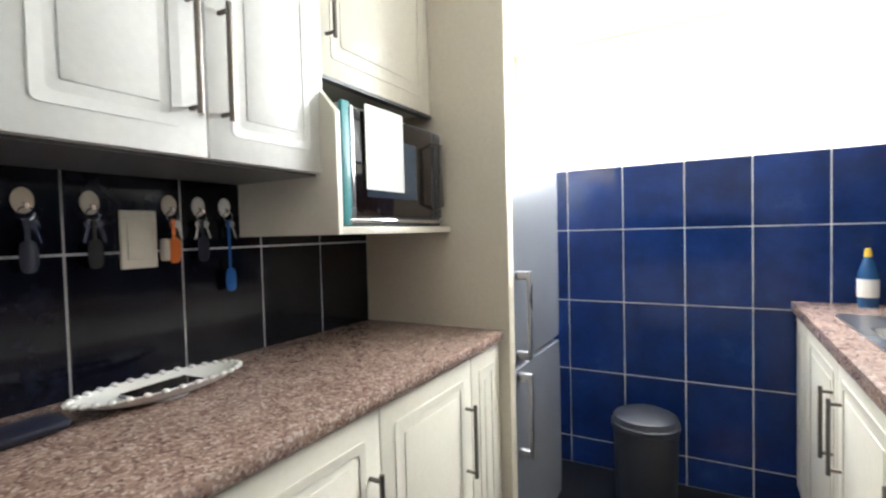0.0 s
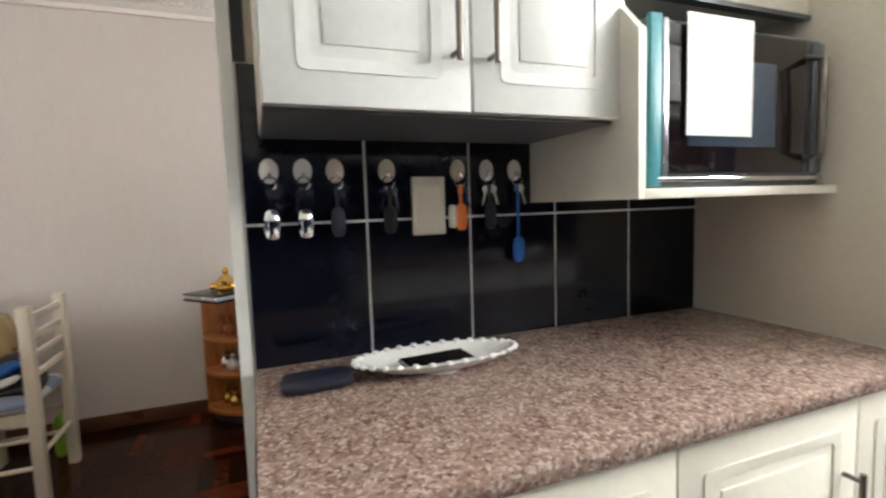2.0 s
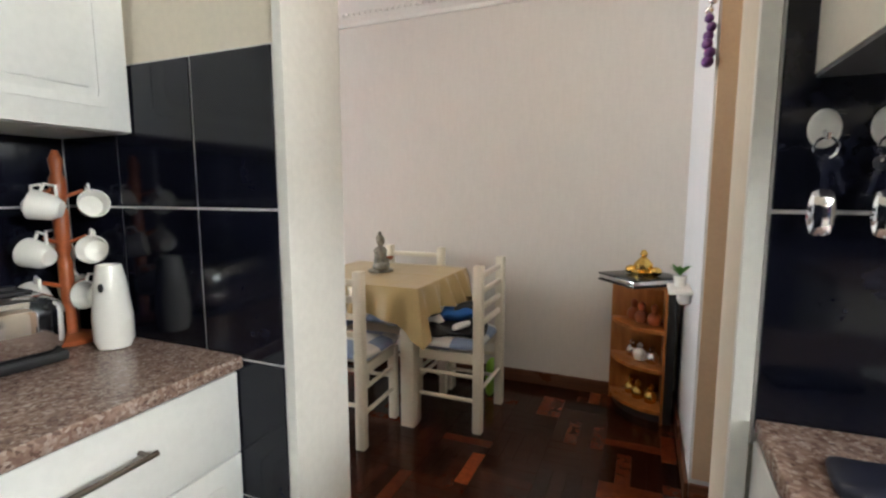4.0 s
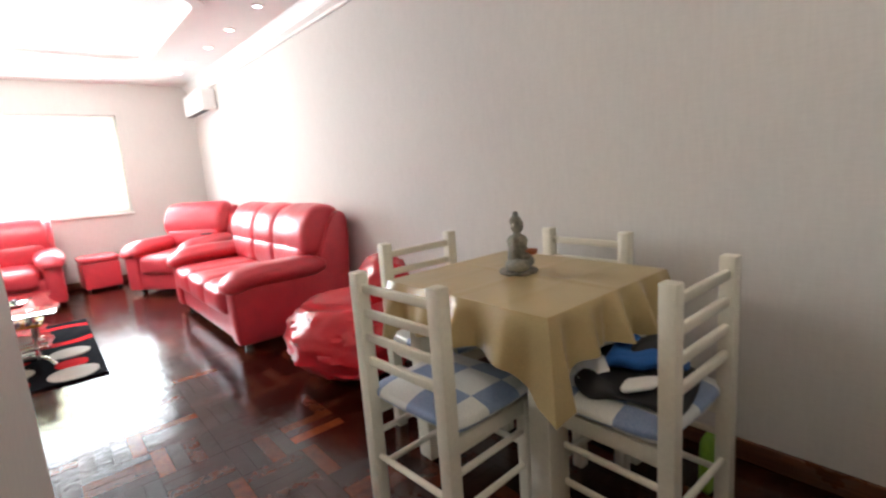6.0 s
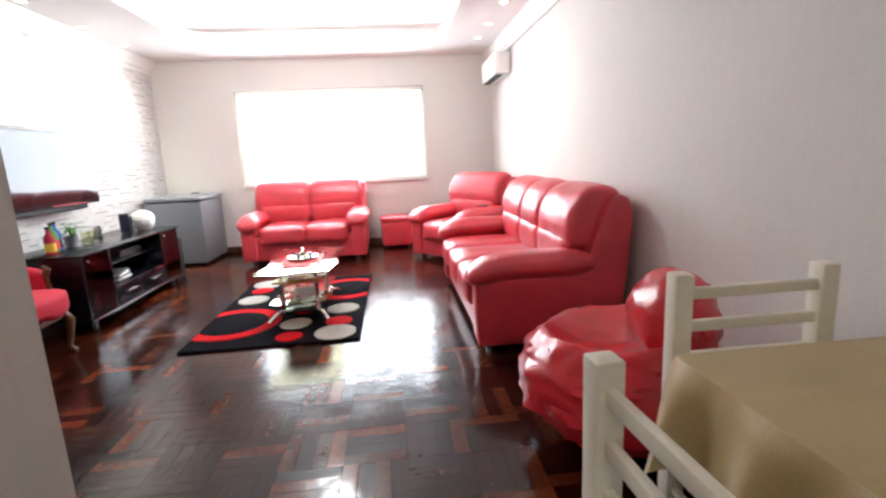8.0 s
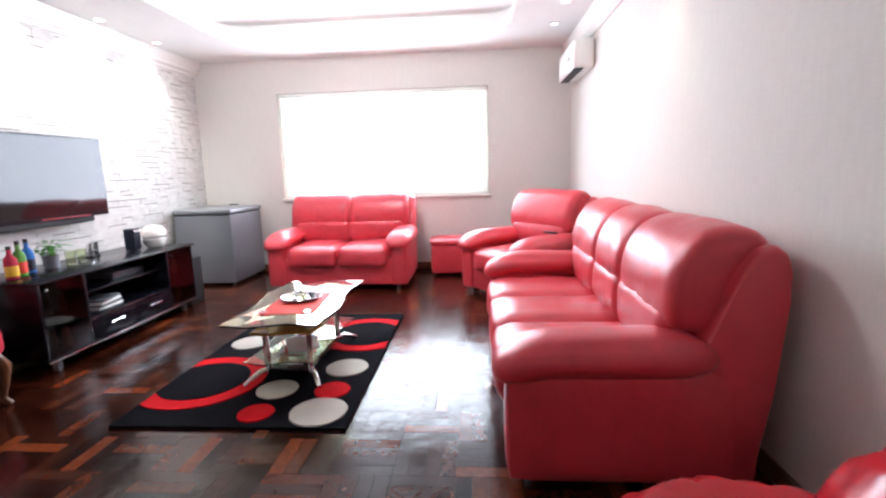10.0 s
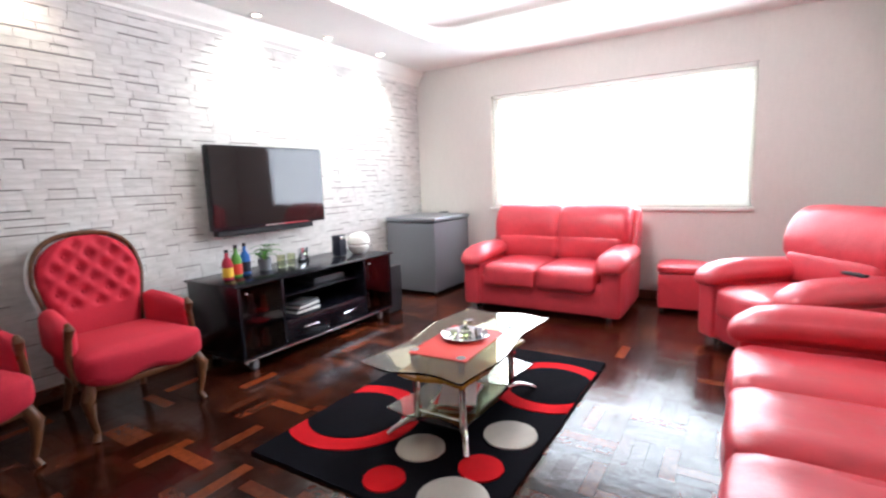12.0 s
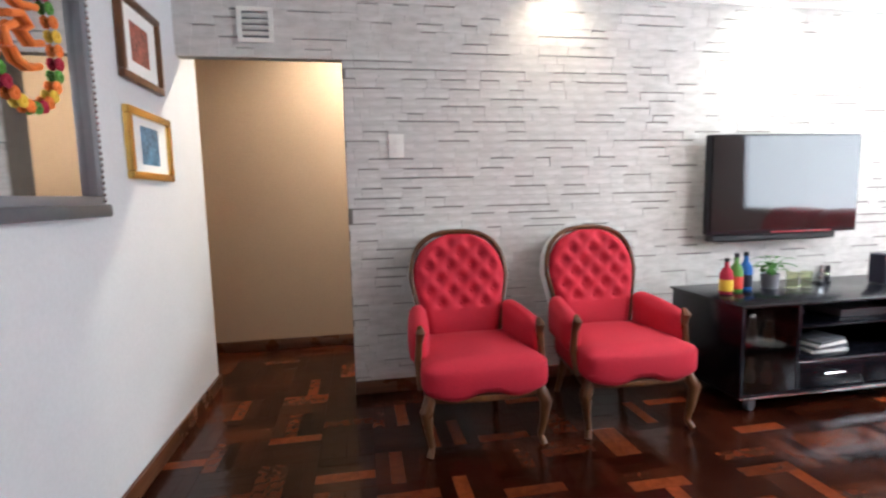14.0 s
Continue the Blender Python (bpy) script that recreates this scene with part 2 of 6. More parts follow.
M_GREEN = plain("leaf_green", (0.08, 0.26, 0.03), 0.45, vary=0.3, patches=30)
M_PAPER = plain("paper", (0.84, 0.84, 0.82), 0.7, vary=0.03)
M_BLUEC = plain("blue_cloth", (0.02, 0.12, 0.42), 0.8, vary=0.3, grain=200)
M_NAVY = plain("navy_leather", (0.007, 0.009, 0.024), 0.5)
M_PURPLE = plain("purple_bead", (0.10, 0.03, 0.16), 0.3)
M_ORANGE = plain("orange_petal", (0.80, 0.20, 0.03), 0.6)
M_YELLOW = plain("yellow_label", (0.8, 0.55, 0.05), 0.4)
M_MIRROR = plain("mirror_glass", (0.85, 0.86, 0.86), 0.03, 1.0, vary=0.01, bumps=0)
M_DRED = plain("towel_red", (0.40, 0.02, 0.05), 0.9, grain=180, vary=0.25, bumps=0.8)
M_BINGREY = plain("dull_bin_grey", (0.035, 0.037, 0.048), 0.45)
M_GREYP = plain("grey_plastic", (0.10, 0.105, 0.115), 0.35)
# teal reflected window light put into the colour, for microwave side and niche back
M_SOFT = plain("teal_reflected_tint", (0.05, 0.25, 0.28), 0.4)
M_STONE = stone_strip("stone_strip", False)
M_STONE2 = stone_strip("stone_field", True)
M_SLATE = plain("stone_joint", (0.22, 0.21, 0.20), 0.9)
M_SKYGLOW = glow("daylight_outside", (1.0, 1.0, 1.0), 7.0)
M_LAMP = glow("lamp_glow", (1.0, 0.85, 0.62), 14.0)
M_LAMPC = glow("cool_lamp_glow", (0.75, 0.85, 1.0), 5.0)
M_PIC1 = plain("print_red", (0.32, 0.10, 0.07), 0.5, vary=0.7, patches=14)
M_PIC2 = plain("print_blue", (0.10, 0.22, 0.34), 0.5, vary=0.7, patches=14)
M_TERRA = plain("russet_wood", (0.34, 0.09, 0.03), 0.3, vary=0.2)


def backlit(name, color):
    m, nt, b = shader(name)
    tr, mx = nt.nodes.new("ShaderNodeBsdfTranslucent"), nt.nodes.new("ShaderNodeMixShader")
    tr.inputs[0].default_value = (*color, 1)
    b.inputs["Base Color"].default_value = (*color, 1)
    mx.inputs[0].default_value = 0.6
    nt.links.new(b.outputs[0], mx.inputs[1])
    nt.links.new(tr.outputs[0], mx.inputs[2])
    nt.links.new(mx.outputs[0], nt.nodes["Material Output"].inputs[0])
    return m


M_BLIND = backlit("blind_slat", (0.88, 0.88, 0.87))


# ---- mesh helpers ----
def add_box(bm, x0, x1, y0, y1, z0, z1, bev=0.0, seg=2, m=None):
    r = bmesh.ops.create_cube(bm, size=1)
    vs = r["verts"]
    for v in vs:
        v.co = Vector(((x0 + x1) / 2 + v.co.x * (x1 - x0), (y0 + y1) / 2 + v.co.y * (y1 - y0), (z0 + z1) / 2 + v.co.z * (z1 - z0)))
    if m is not None:
        bmesh.ops.transform(bm, matrix=m, verts=vs)
    if bev:
        es = list({e for v in vs for e in v.link_edges})
        bmesh.ops.bevel(bm, geom=es, offset=bev, segments=seg, affect="EDGES", profile=0.5)


def box(*a, **k):
    bm = bmesh.new()
    add_box(bm, *a, **k)
    return bm


def add_cyl(bm, x, y, z0, z1, r0, r1=None, n=20, m=None):
    r1 = r0 if r1 is None else r1
    t = Matrix.Translation((x, y, (z0 + z1) / 2))
    bmesh.ops.create_cone(bm, cap_ends=True, segments=n, radius1=r0, radius2=r1, depth=z1 - z0, matrix=(m @ t) if m is not None else t)


def cyl(*a, **k):
    bm = bmesh.new()
    add_cyl(bm, *a, **k)
    return bm


def add_ball(bm, x, y, z, rx, ry=None, rz=None, u=16, v=10):
    ry, rz = rx if ry is None else ry, rx if rz is None else rz
    bmesh.ops.create_uvsphere(bm, u_segments=u, v_segments=v, radius=1, matrix=Matrix.Translation((x, y, z)) @ Matrix.Diagonal((rx, ry, rz, 1)))


def ball(*a, **k):
    bm = bmesh.new()
    add_ball(bm, *a, **k)
    return bm


def add_tube(bm, pts, r, n=8):
    """A round bar along a run of places."""
    pts = [Vector(p) for p in pts]
    rings = []
    for i, p in enumerate(pts):
        d = (pts[min(i + 1, len(pts) - 1)] - pts[max(i - 1, 0)]).normalized()
        a = d.orthogonal().normalized() if i == 0 else (a_last - d * a_last.dot(d)).normalized()
        a_last = a
        b = d.cross(a)
        rr = r[i] if isinstance(r, (list, tuple)) else r
        rings.append([bm.verts.new(p + a * math.cos(2 * math.pi * k / n) * rr + b * math.sin(2 * math.pi * k / n) * rr) for k in range(n)])
    for q, s in zip(rings, rings[1:]):
        for k in range(n):
            bm.faces.new((q[k], q[(k + 1) % n], s[(k + 1) % n], s[k]))
    bm.faces.new(rings[0][::-1])
    bm.faces.new(rings[-1])


def tube(pts, r, n=8):
    bm = bmesh.new()
    add_tube(bm, pts, r, n)
    return bm


def add_lathe(bm, prof, x=0, y=0, n=24):
    """A turned shape from (radius, height) steps."""
    rings = [[bm.verts.new((x + r * math.cos(2 * math.pi * k / n), y + r * math.sin(2 * math.pi * k / n), z)) for k in range(n)] for r, z in prof]
    for a, b in zip(rings, rings[1:]):
        for k in range(n):
            bm.faces.new((a[k], a[(k + 1) % n], b[(k + 1) % n], b[k]))
    bm.faces.new(rings[0][::-1])
    bm.faces.new(rings[-1])


def lathe(prof, x=0, y=0, n=24):
    bm = bmesh.new()
    add_lathe(bm, prof, x, y, n)
    return bm


def add_slab(bm, outline, z0, z1):
    """An upright-sided slab over a plan outline, anticlockwise."""
    lo, hi = [bm.verts.new((x, y, z0)) for x, y in outline], [bm.verts.new((x, y, z1)) for x, y in outline]
    n = len(outline)
    bm.faces.new(lo[::-1])
    bm.faces.new(hi)
    for k in range(n):
        bm.faces.new((lo[k], lo[(k + 1) % n], hi[(k + 1) % n], hi[k]))


def slab(outline, z0, z1, bev=0.0):
    bm = bmesh.new()
    add_slab(bm, outline, z0, z1)
    if bev:
        bmesh.ops.bevel(bm, geom=[e for e in bm.edges if abs(e.verts[0].co.z - e.verts[1].co.z) < 1e-6], offset=bev, segments=2, affect="EDGES", profile=0.5)
    return bm


def moved(bm, m):
    bmesh.ops.transform(bm, matrix=m, verts=bm.verts[:])
    return bm


def cushion(x0, x1, y0, y1, z0, z1, r=0.06, puff=0.02, m=None, wrinkle=0.0, seed=0.0, cuts=7):
    """A padded block: rounded edges, swollen faces, small creases."""
    bm = bmesh.new()
    bmesh.ops.create_cube(bm, size=2)
    bmesh.ops.subdivide_edges(bm, edges=bm.edges[:], cuts=cuts, use_grid_fill=True)
    h = Vector(((x1 - x0) / 2, (y1 - y0) / 2, (z1 - z0) / 2))
    c = Vector(((x0 + x1) / 2, (y0 + y1) / 2, (z0 + z1) / 2))
    r = min(r, *(h * 0.98))
    for v in bm.verts:
        u = v.co.copy()
        p = Vector((u.x * h.x, u.y * h.y, u.z * h.z))
        q = Vector([max(-(h[i] - r), min(h[i] - r, p[i])) for i in range(3)])
        d = p - q
        if d.length > 1e-9:
            p = q + d.normalized() * r
        w = [(1 - u[(i + 1) % 3] ** 2) * (1 - u[(i + 2) % 3] ** 2) for i in range(3)]
        for i in range(3):
            if abs(u[i]) > 0.99:
                p[i] += math.copysign(puff * w[i], u[i])
        if wrinkle:
            p += Vector((0, 0, 1)) * wrinkle * noise.noise(Vector((p.x * 9 + seed, p.y * 5, p.z * 9)))
            p += Vector((0, 1, 0)) * wrinkle * noise.noise(Vector((p.x * 12, p.y * 6 + seed, p.z * 4)))
        v.co = c + p
    if m is not None:
        moved(bm, m)
    return bm


def thing(name, x=0, y=0, z=0, turn=0, label="", category="", group="", kind=""):
    e = new(name)
    e.empty_display_size = 0.1
    e.matrix_world = pose(x, y, z, 0, 0, turn)
    return tagged(e, label, category, group, kind)


def mesh_of(name, bm, material, smooth=True):
    bmesh.ops.recalc_face_normals(bm, faces=bm.faces[:])
    me = bpy.data.meshes.new(name)
    bm.to_mesh(me)
    bm.free()
    me.materials.append(material)
    if smooth:
        for p in me.polygons:
            p.use_smooth = True
        me.set_sharp_from_angle(angle=radians(38))
    return me


def part(name, bm, material, parent, label="", smooth=True):
    o = new(name, mesh_of(name, bm, material, smooth))
    o.parent = parent
    return tagged(o, label) if label else o


def structure(name, bm, material, label, category="wall", smooth=False):
    o = new(name, mesh_of(name, bm, material, smooth))
    return tagged(o, label, category, "", "structure")


def solo(name, bm, material, label, category, group="", smooth=True):
    return tagged(new(name, mesh_of(name, bm, material, smooth)), label, category, group)


def pieces(name, parent, mesh_for, places, material, near, field_name, field_material, askew=0.0):
    """Single pieces near the walk as parts, the rest joined into one field. places: (x, y, z, sx, sy, sz)."""
    cache, count, rng = {}, 0, random.Random(33)
    verts, faces = [], []
    for p in places:
        x, y, z, sx, sy, sz = p
        if near(p) and count < 300:
            key = (round(sx, 4), round(sy, 4), round(sz, 4))
            if key not in cache:
                cache[key] = mesh_of(name, mesh_for(sx, sy, sz), material, False)
            o = new(name, cache[key])
            o.location, o.parent = (x, y, z), parent
            o.rotation_euler = (rng.uniform(-askew, askew), rng.uniform(-askew, askew), 0)
            count += 1
        else:
            b, lx, ly = len(verts), rng.uniform(-askew, askew), rng.uniform(-askew, askew)
            for dx, dy, dz in ((-1, -1, -1), (1, -1, -1), (1, 1, -1), (-1, 1, -1), (-1, -1, 1), (1, -1, 1), (1, 1, 1), (-1, 1, 1)):
                verts.append((x + dx * sx / 2, y + dy * sy / 2, z + dz * sz / 2 + dx * sx / 2 * lx + dy * sy / 2 * ly))
            faces += [tuple(b + i for i in f) for f in ((0, 3, 2, 1), (4, 5, 6, 7), (0, 1, 5, 4), (1, 2, 6, 5), (2, 3, 7, 6), (3, 0, 4, 7))]
    if verts:
        me = bpy.data.meshes.new(field_name)
        me.from_pydata(verts, [], faces)
        me.materials.append(field_material)
        o = new(field_name, me)
        o.parent = parent
        tagged(o, kind="stuff")


def block(sx, sy, sz):
    return box(-sx / 2, sx / 2, -sy / 2, sy / 2, -sz / 2, sz / 2)


# ---- plan: main lines in metres ----
KW, KN = 1.236, 1.40          # kitchen wall, its two faces
LW, WW, TW = 3.44, -8.06, -1.11  # long wall, window wall, stone wall
MW, KX, BW = -1.88, -1.62, 2.40  # mirror wall, kitchen's west face, kitchen's window wall
SK, CE, UP = -0.89, 2.585, 2.72  # kitchen's far side wall, ceiling, raised tray
TOP = 2.80

# floors
floor = structure("floor", box(-8.3, 1.6, -2.5, 3.7, -0.12, -0.012), M_JOINT, "dark polished parquet floor of reddish wood blocks", "floor")
structure("floor_kitchen", box(KX, BW, SK, 1.30, -0.012, 0.0), M_KFLOOR, "dark kitchen floor", "floor")
# outer walls
structure("wall_north", box(-8.3, 1.6, LW, LW + 0.2, 0, TOP), M_WALL, "long wall in grey textured wallpaper")
bm = bmesh.new()
WY0, WY1, WZ0, WZ1 = -0.09, 2.475, 0.925, 2.185
add_box(bm, WW - 0.22, WW, TW - 0.2, WY0, 0, TOP)
add_box(bm, WW - 0.22, WW, WY1, LW, 0, TOP)
add_box(bm, WW - 0.22, WW, WY0, WY1, 0, WZ0)
add_box(bm, WW - 0.22, WW, WY0, WY1, WZ1, TOP)
structure("wall_west", bm, M_WALL, "grey papered wall with a wide window")
bm = bmesh.new()
add_box(bm, WW, -2.77, TW - 0.2, TW - 0.012, 0, TOP)
add_box(bm, -2.77, MW, TW - 0.09, TW - 0.012, 2.02, TOP)
wall_stone = structure("wall_south", bm, M_SLATE, "wall clad in pale grey stacked stone strips")
bm = bmesh.new()
add_box(bm, MW, KX, -1.44, KN - 0.001, 0, TOP)
structure("wall_mirror", bm, M_WALLW, "smooth pale grey wall with pictures")
bm = bmesh.new()
add_box(bm, MW, -0.85, KW, KN, 0, TOP)
add_box(bm, -0.85, 0.03, KW, KN, 2.06, TOP)
add_box(bm, 0.03, 1.6, KW, KN, 0, TOP)
structure("wall_kitchen", bm, M_CREAMW, "cream wall between kitchen and dining room, with a doorway")
structure("wall_kitchen_paper", box(MW + 0.002, -0.85, KN, KN + 0.004, 0.0, CE), M_WALL, "grey papered face of the kitchen wall")
bm = bmesh.new()
KY0, KY1, KZ0, KZ1 = -0.63, 1.0, 1.585, 2.27
add_box(bm, BW, BW + 0.2, SK, KY0, 0, TOP)
add_box(bm, BW, BW + 0.2, KY1, KN, 0, TOP)
add_box(bm, BW, BW + 0.2, KY0, KY1, 0, KZ0)
add_box(bm, BW, BW + 0.2, KY0, KY1, KZ1, TOP)
structure("wall_east", bm, M_CREAMW, "kitchen wall with a wide window above blue tiles")
structure("wall_kitchen_far", box(KX, BW, SK - 0.15, SK, 0, TOP), M_CREAMW, "cream kitchen wall")
# black sheet added out of view, so the glossy tiles reflect dark
structure("wall_kitchen_far_tiles", box(KX + 0.02, BW - 0.02, SK, SK + 0.004, 0, 1.60), M_BLACKT, "unseen black sheet that keeps reflections in the tiles dark")
# passage behind the stone wall's opening
structure("wall_passage", box(-4.2, -0.9, -2.35, -2.2, 0, TOP), M_BEIGE, "beige passage wall")
structure("wall_passage_end", box(-4.35, -4.2, -2.35, TW - 0.2, 0, TOP), M_BEIGE, "beige passage end wall")
structure("wall_passage_side", box(-1.05, -0.9, -2.2, SK - 0.15, 0, TOP), M_BEIGE, "beige passage side wall")
# dining side: white pier and entrance recess
structure("wall_pier", box(0.09, 1.6, 2.48, LW, 0, TOP), M_WALLW, "white pier beside the entrance recess")
structure("wall_pier_face", box(0.10, 1.0, 2.470, 2.480, 0.1, CE), M_BEIGE, "beige side of the pier")
structure("wall_entrance", box(1.0, 1.15, KN, 2.48, 0, TOP), M_BEIGE, "beige wall at the end of the entrance recess")
# ceilings
structure("ceiling_dining", box(-3.15, 1.6, KN, LW, CE, CE + 0.1), M_CEIL, "white dining ceiling", "ceiling")
structure("ceiling_mirror_side", box(-3.15, MW, TW, KN, CE, CE + 0.1), M_CEIL, "white ceiling by the passage", "ceiling")
structure("ceiling_kitchen", box(KX, BW, SK, KW, CE, CE + 0.1), M_CEIL, "white kitchen ceiling", "ceiling")
structure("ceiling_passage", box(-4.2, -0.9, -2.2, TW - 0.085, CE, CE + 0.1), M_CEIL, "white passage ceiling", "ceiling")
structure("ceiling_tray", box(-8.2, -3.0, TW - 0.1, LW + 0.1, UP, UP + 0.08), M_CEIL, "white raised tray ceiling", "ceiling")


def round_rect(x0, x1, y0, y1, r, n=8):
    out = []
    for cx, cy, a in ((x1 - r, y0 + r, -90), (x1 - r, y1 - r, 0), (x0 + r, y1 - r, 90), (x0 + r, y0 + r, 180)):
        for k in range(n + 1):
            t = radians(a + 90 * k / n)
            out.append((cx + r * math.cos(t), cy + r * math.sin(t)))
    return out


def ring_slab(outer, inner, z0, z1):
    """A flat frame between two outlines that have as many corners."""
    bm = bmesh.new()
    n = len(outer)
    v = [[bm.verts.new((x, y, z)) for x, y in o] for z in (z0, z1) for o in (outer, inner)]
    for k in range(n):
        j = (k + 1) % n
        bm.faces.new((v[0][k], v[1][k], v[1][j], v[0][j]))
        bm.faces.new((v[2][k], v[2][j], v[3][j], v[3][k]))
        bm.faces.new((v[0][k], v[0][j], v[2][j], v[2][k]))
        bm.faces.new((v[1][k], v[3][k], v[3][j], v[1][j]))
    return bm


structure("ceiling_border", ring_slab(round_rect(WW, -3.6, TW, LW, 0.002), round_rect(-7.2, -4.35, -0.22, 2.70, 0.28), CE, UP), M_CEIL, "white dropped ceiling border round the tray", "ceiling")
structure("ceiling_border_lip", ring_slab(round_rect(-7.26, -4.29, -0.28, 2.76, 0.33), round_rect(-7.17, -4.38, -0.19, 2.67, 0.26), CE - 0.025, CE), M_WHITE, "moulded lip of the ceiling tray", "trim", True)


def cornice(name, axis, a, b, wall, sign):
    """Moulded cornice along a wall, stepped, with dentils."""
    prof = [(0, 2.42), (0.018, 2.42), (0.022, 2.445), (0.05, 2.47), (0.055, 2.50), (0.09, 2.535), (0.10, CE - 0.002), (0, CE - 0.002)]
    bm = bmesh.new()
    ends = []
    for s in (a, b):
        ends.append([bm.verts.new((s, wall + sign * d, z) if axis == "x" else (wall + sign * d, s, z)) for d, z in prof])
    n = len(prof)
    for k in range(n):
        bm.faces.new((ends[0][k], ends[0][(k + 1) % n], ends[1][(k + 1) % n], ends[1][k]))
    bm.faces.new(ends[0])
    bm.faces.new(ends[1][::-1])
    structure(name, bm, M_WHITE, "white moulded cornice", "trim", True)


cornice("trim_cornice_north", "x", WW, 0.09, LW - 0.002, -1)
cornice("trim_cornice_south", "x", WW, -3.6, TW + 0.002, 1)
cornice("trim_cornice_passage", "x", -2.95, MW, TW + 0.002, 1)
bm = bmesh.new()
for k in range(70):
    add_box(bm, -3.0 + k * 0.044, -3.0 + k * 0.044 + 0.024, LW - 0.075, LW - 0.045, 2.475, 2.495)
structure("trim_dentils", bm, M_WHITE, "small dentil blocks of the cornice", "trim")


def skirt(name, x0, x1, y0, y1):
    bm = box(x0, x1, y0, y1, 0, 0.085, 0.006)
    structure(name, bm, M_BROWN, "dark brown wooden skirting board", "baseboard", True)


skirt("baseboard_north", WW, 0.09, LW - 0.018, LW)
skirt("baseboard_west", WW, WW + 0.018, TW, LW - 0.02)
skirt("baseboard_south", WW + 0.02, -2.77, TW, TW + 0.018)
skirt("baseboard_mirror", MW - 0.018, MW, -1.44, KN)
skirt("baseboard_passage", -4.2, -1.05, -2.2, -2.182)
skirt("baseboard_pier", 0.072, 0.09, 2.46, LW - 0.02)
skirt("baseboard_pier_side", 0.09, 0.55, 2.450, 2.469)
skirt("baseboard_kitchen", MW + 0.004, -0.9, KN + 0.004, KN + 0.02)

# doorway trim between kitchen and dining room
structure("trim_door_left", box(-0.862, -0.838, KW - 0.012, KN + 0.03, 0, 2.06), M_WHITE, "white painted door jamb", "trim")
bm = bmesh.new()
add_box(bm, 0.022, 0.029, KW + 0.002, KN + 0.03, 0, 2.06)
structure("trim_door_right", bm, M_CREAMW, "cream painted door frame", "trim")
structure("trim_door_edge", box(0.016, 0.042, KW - 0.016, KW + 0.001, 0, 2.1), M_WHITE, "white edge strip of the door frame", "trim")
structure("trim_tile_edge", box(0.043, 0.069, KW - 0.014, KW - 0.001, 1.581, 1.84), M_BLACKM, "black tile edge beside the wall cabinet", "trim")


# windows
def window(name, x, y0, y1, z0, z1, sign, bars, label):
    w = thing(name, x, 0, 0, 0, label, "window", kind="structure")
    bm = bmesh.new()
    t, d0, d1 = 0.05, sign * 0.09, sign * 0.14
    a, b = min(d0, d1), max(d0, d1)
    add_box(bm, a, b, y0, y1, z0, z0 + t, 0.006)
    add_box(bm, a, b, y0, y1, z1 - t, z1, 0.006)
    add_box(bm, a, b, y0, y0 + t, z0 + t, z1 - t, 0.006)
    add_box(bm, a, b, y1 - t, y1, z0 + t, z1 - t, 0.006)
    part("window_frame", bm, M_WHITE, w)
    edges = [y0] + bars + [y1]
    for y in bars:
        part("mullion", box(a, b, y - 0.02, y + 0.02, z0 + t, z1 - t, 0.004), M_WHITE, w)
    for p, q in zip(edges, edges[1:]):
        o = part("pane", box((a + b) / 2 - 0.003, (a + b) / 2 + 0.003, p + 0.03, q - 0.03, z0 + t, z1 - t), M_GLASS, w, smooth=False)
        o.visible_shadow = False
    return w


w1 = window("window_1", WW, WY0, WY1, WZ0, WZ1, -1, [0.76, 1.62], "wide white window blown bright by daylight")
part("window_sill", box(-0.02, 0.035, WY0 - 0.02, WY1 + 0.02, WZ0 - 0.035, WZ0 - 0.001, 0.006), M_WHITE, w1)
w2 = window("window_2", BW, KY0, KY1, KZ0, KZ1, 1, [-0.03, 0.51], "wide kitchen window full of daylight")
for n_, x_, y0_, y1_, z0_, z1_ in (("backdrop_west", WW - 1.2, -2.5, 5, -0.5, 4), ("backdrop_east", BW + 1.2, -3, 3, -0.5, 4.5)):
    structure(n_, box(x_ - 0.02, x_ + 0.02, y0_, y1_, z0_, z1_), M_SKYGLOW, "bright hazy daylight outside the window", "backdrop")
# venetian blind
bl = thing("window_blind", WW, 0, 0, 0, "white venetian blind, lowered and nearly shut, glowing with daylight", "blind")
part("head_rail", box(-0.055, -0.015, WY0 + 0.01, WY1 - 0.01, WZ1 - 0.035, WZ1 - 0.002, 0.004), M_WHITE, bl)
nsl = 27
slat = mesh_of("slat", moved(box(-0.024, 0.024, WY0 + 0.015, WY1 - 0.015, -0.001, 0.001), Matrix.Rotation(radians(62), 4, "Y")), M_BLIND, False)
for k in range(nsl):
    o = new("slat", slat)
    o.parent, o.location = bl, (-0.035, 0, WZ0 + 0.03 + k * (WZ1 - WZ0 - 0.08) / (nsl - 1))
part("bottom_rail", box(-0.05, -0.02, WY0 + 0.015, WY1 - 0.015, WZ0 + 0.004, WZ0 + 0.02, 0.003), M_WHITE, bl)
for yy in (0.25, 0.9, 1.5, 2.15):
    part("ladder_cord", tube([(-0.02, yy, WZ0 + 0.02), (-0.02, yy, WZ1 - 0.03)], 0.0025, 6), M_WHITE, bl)

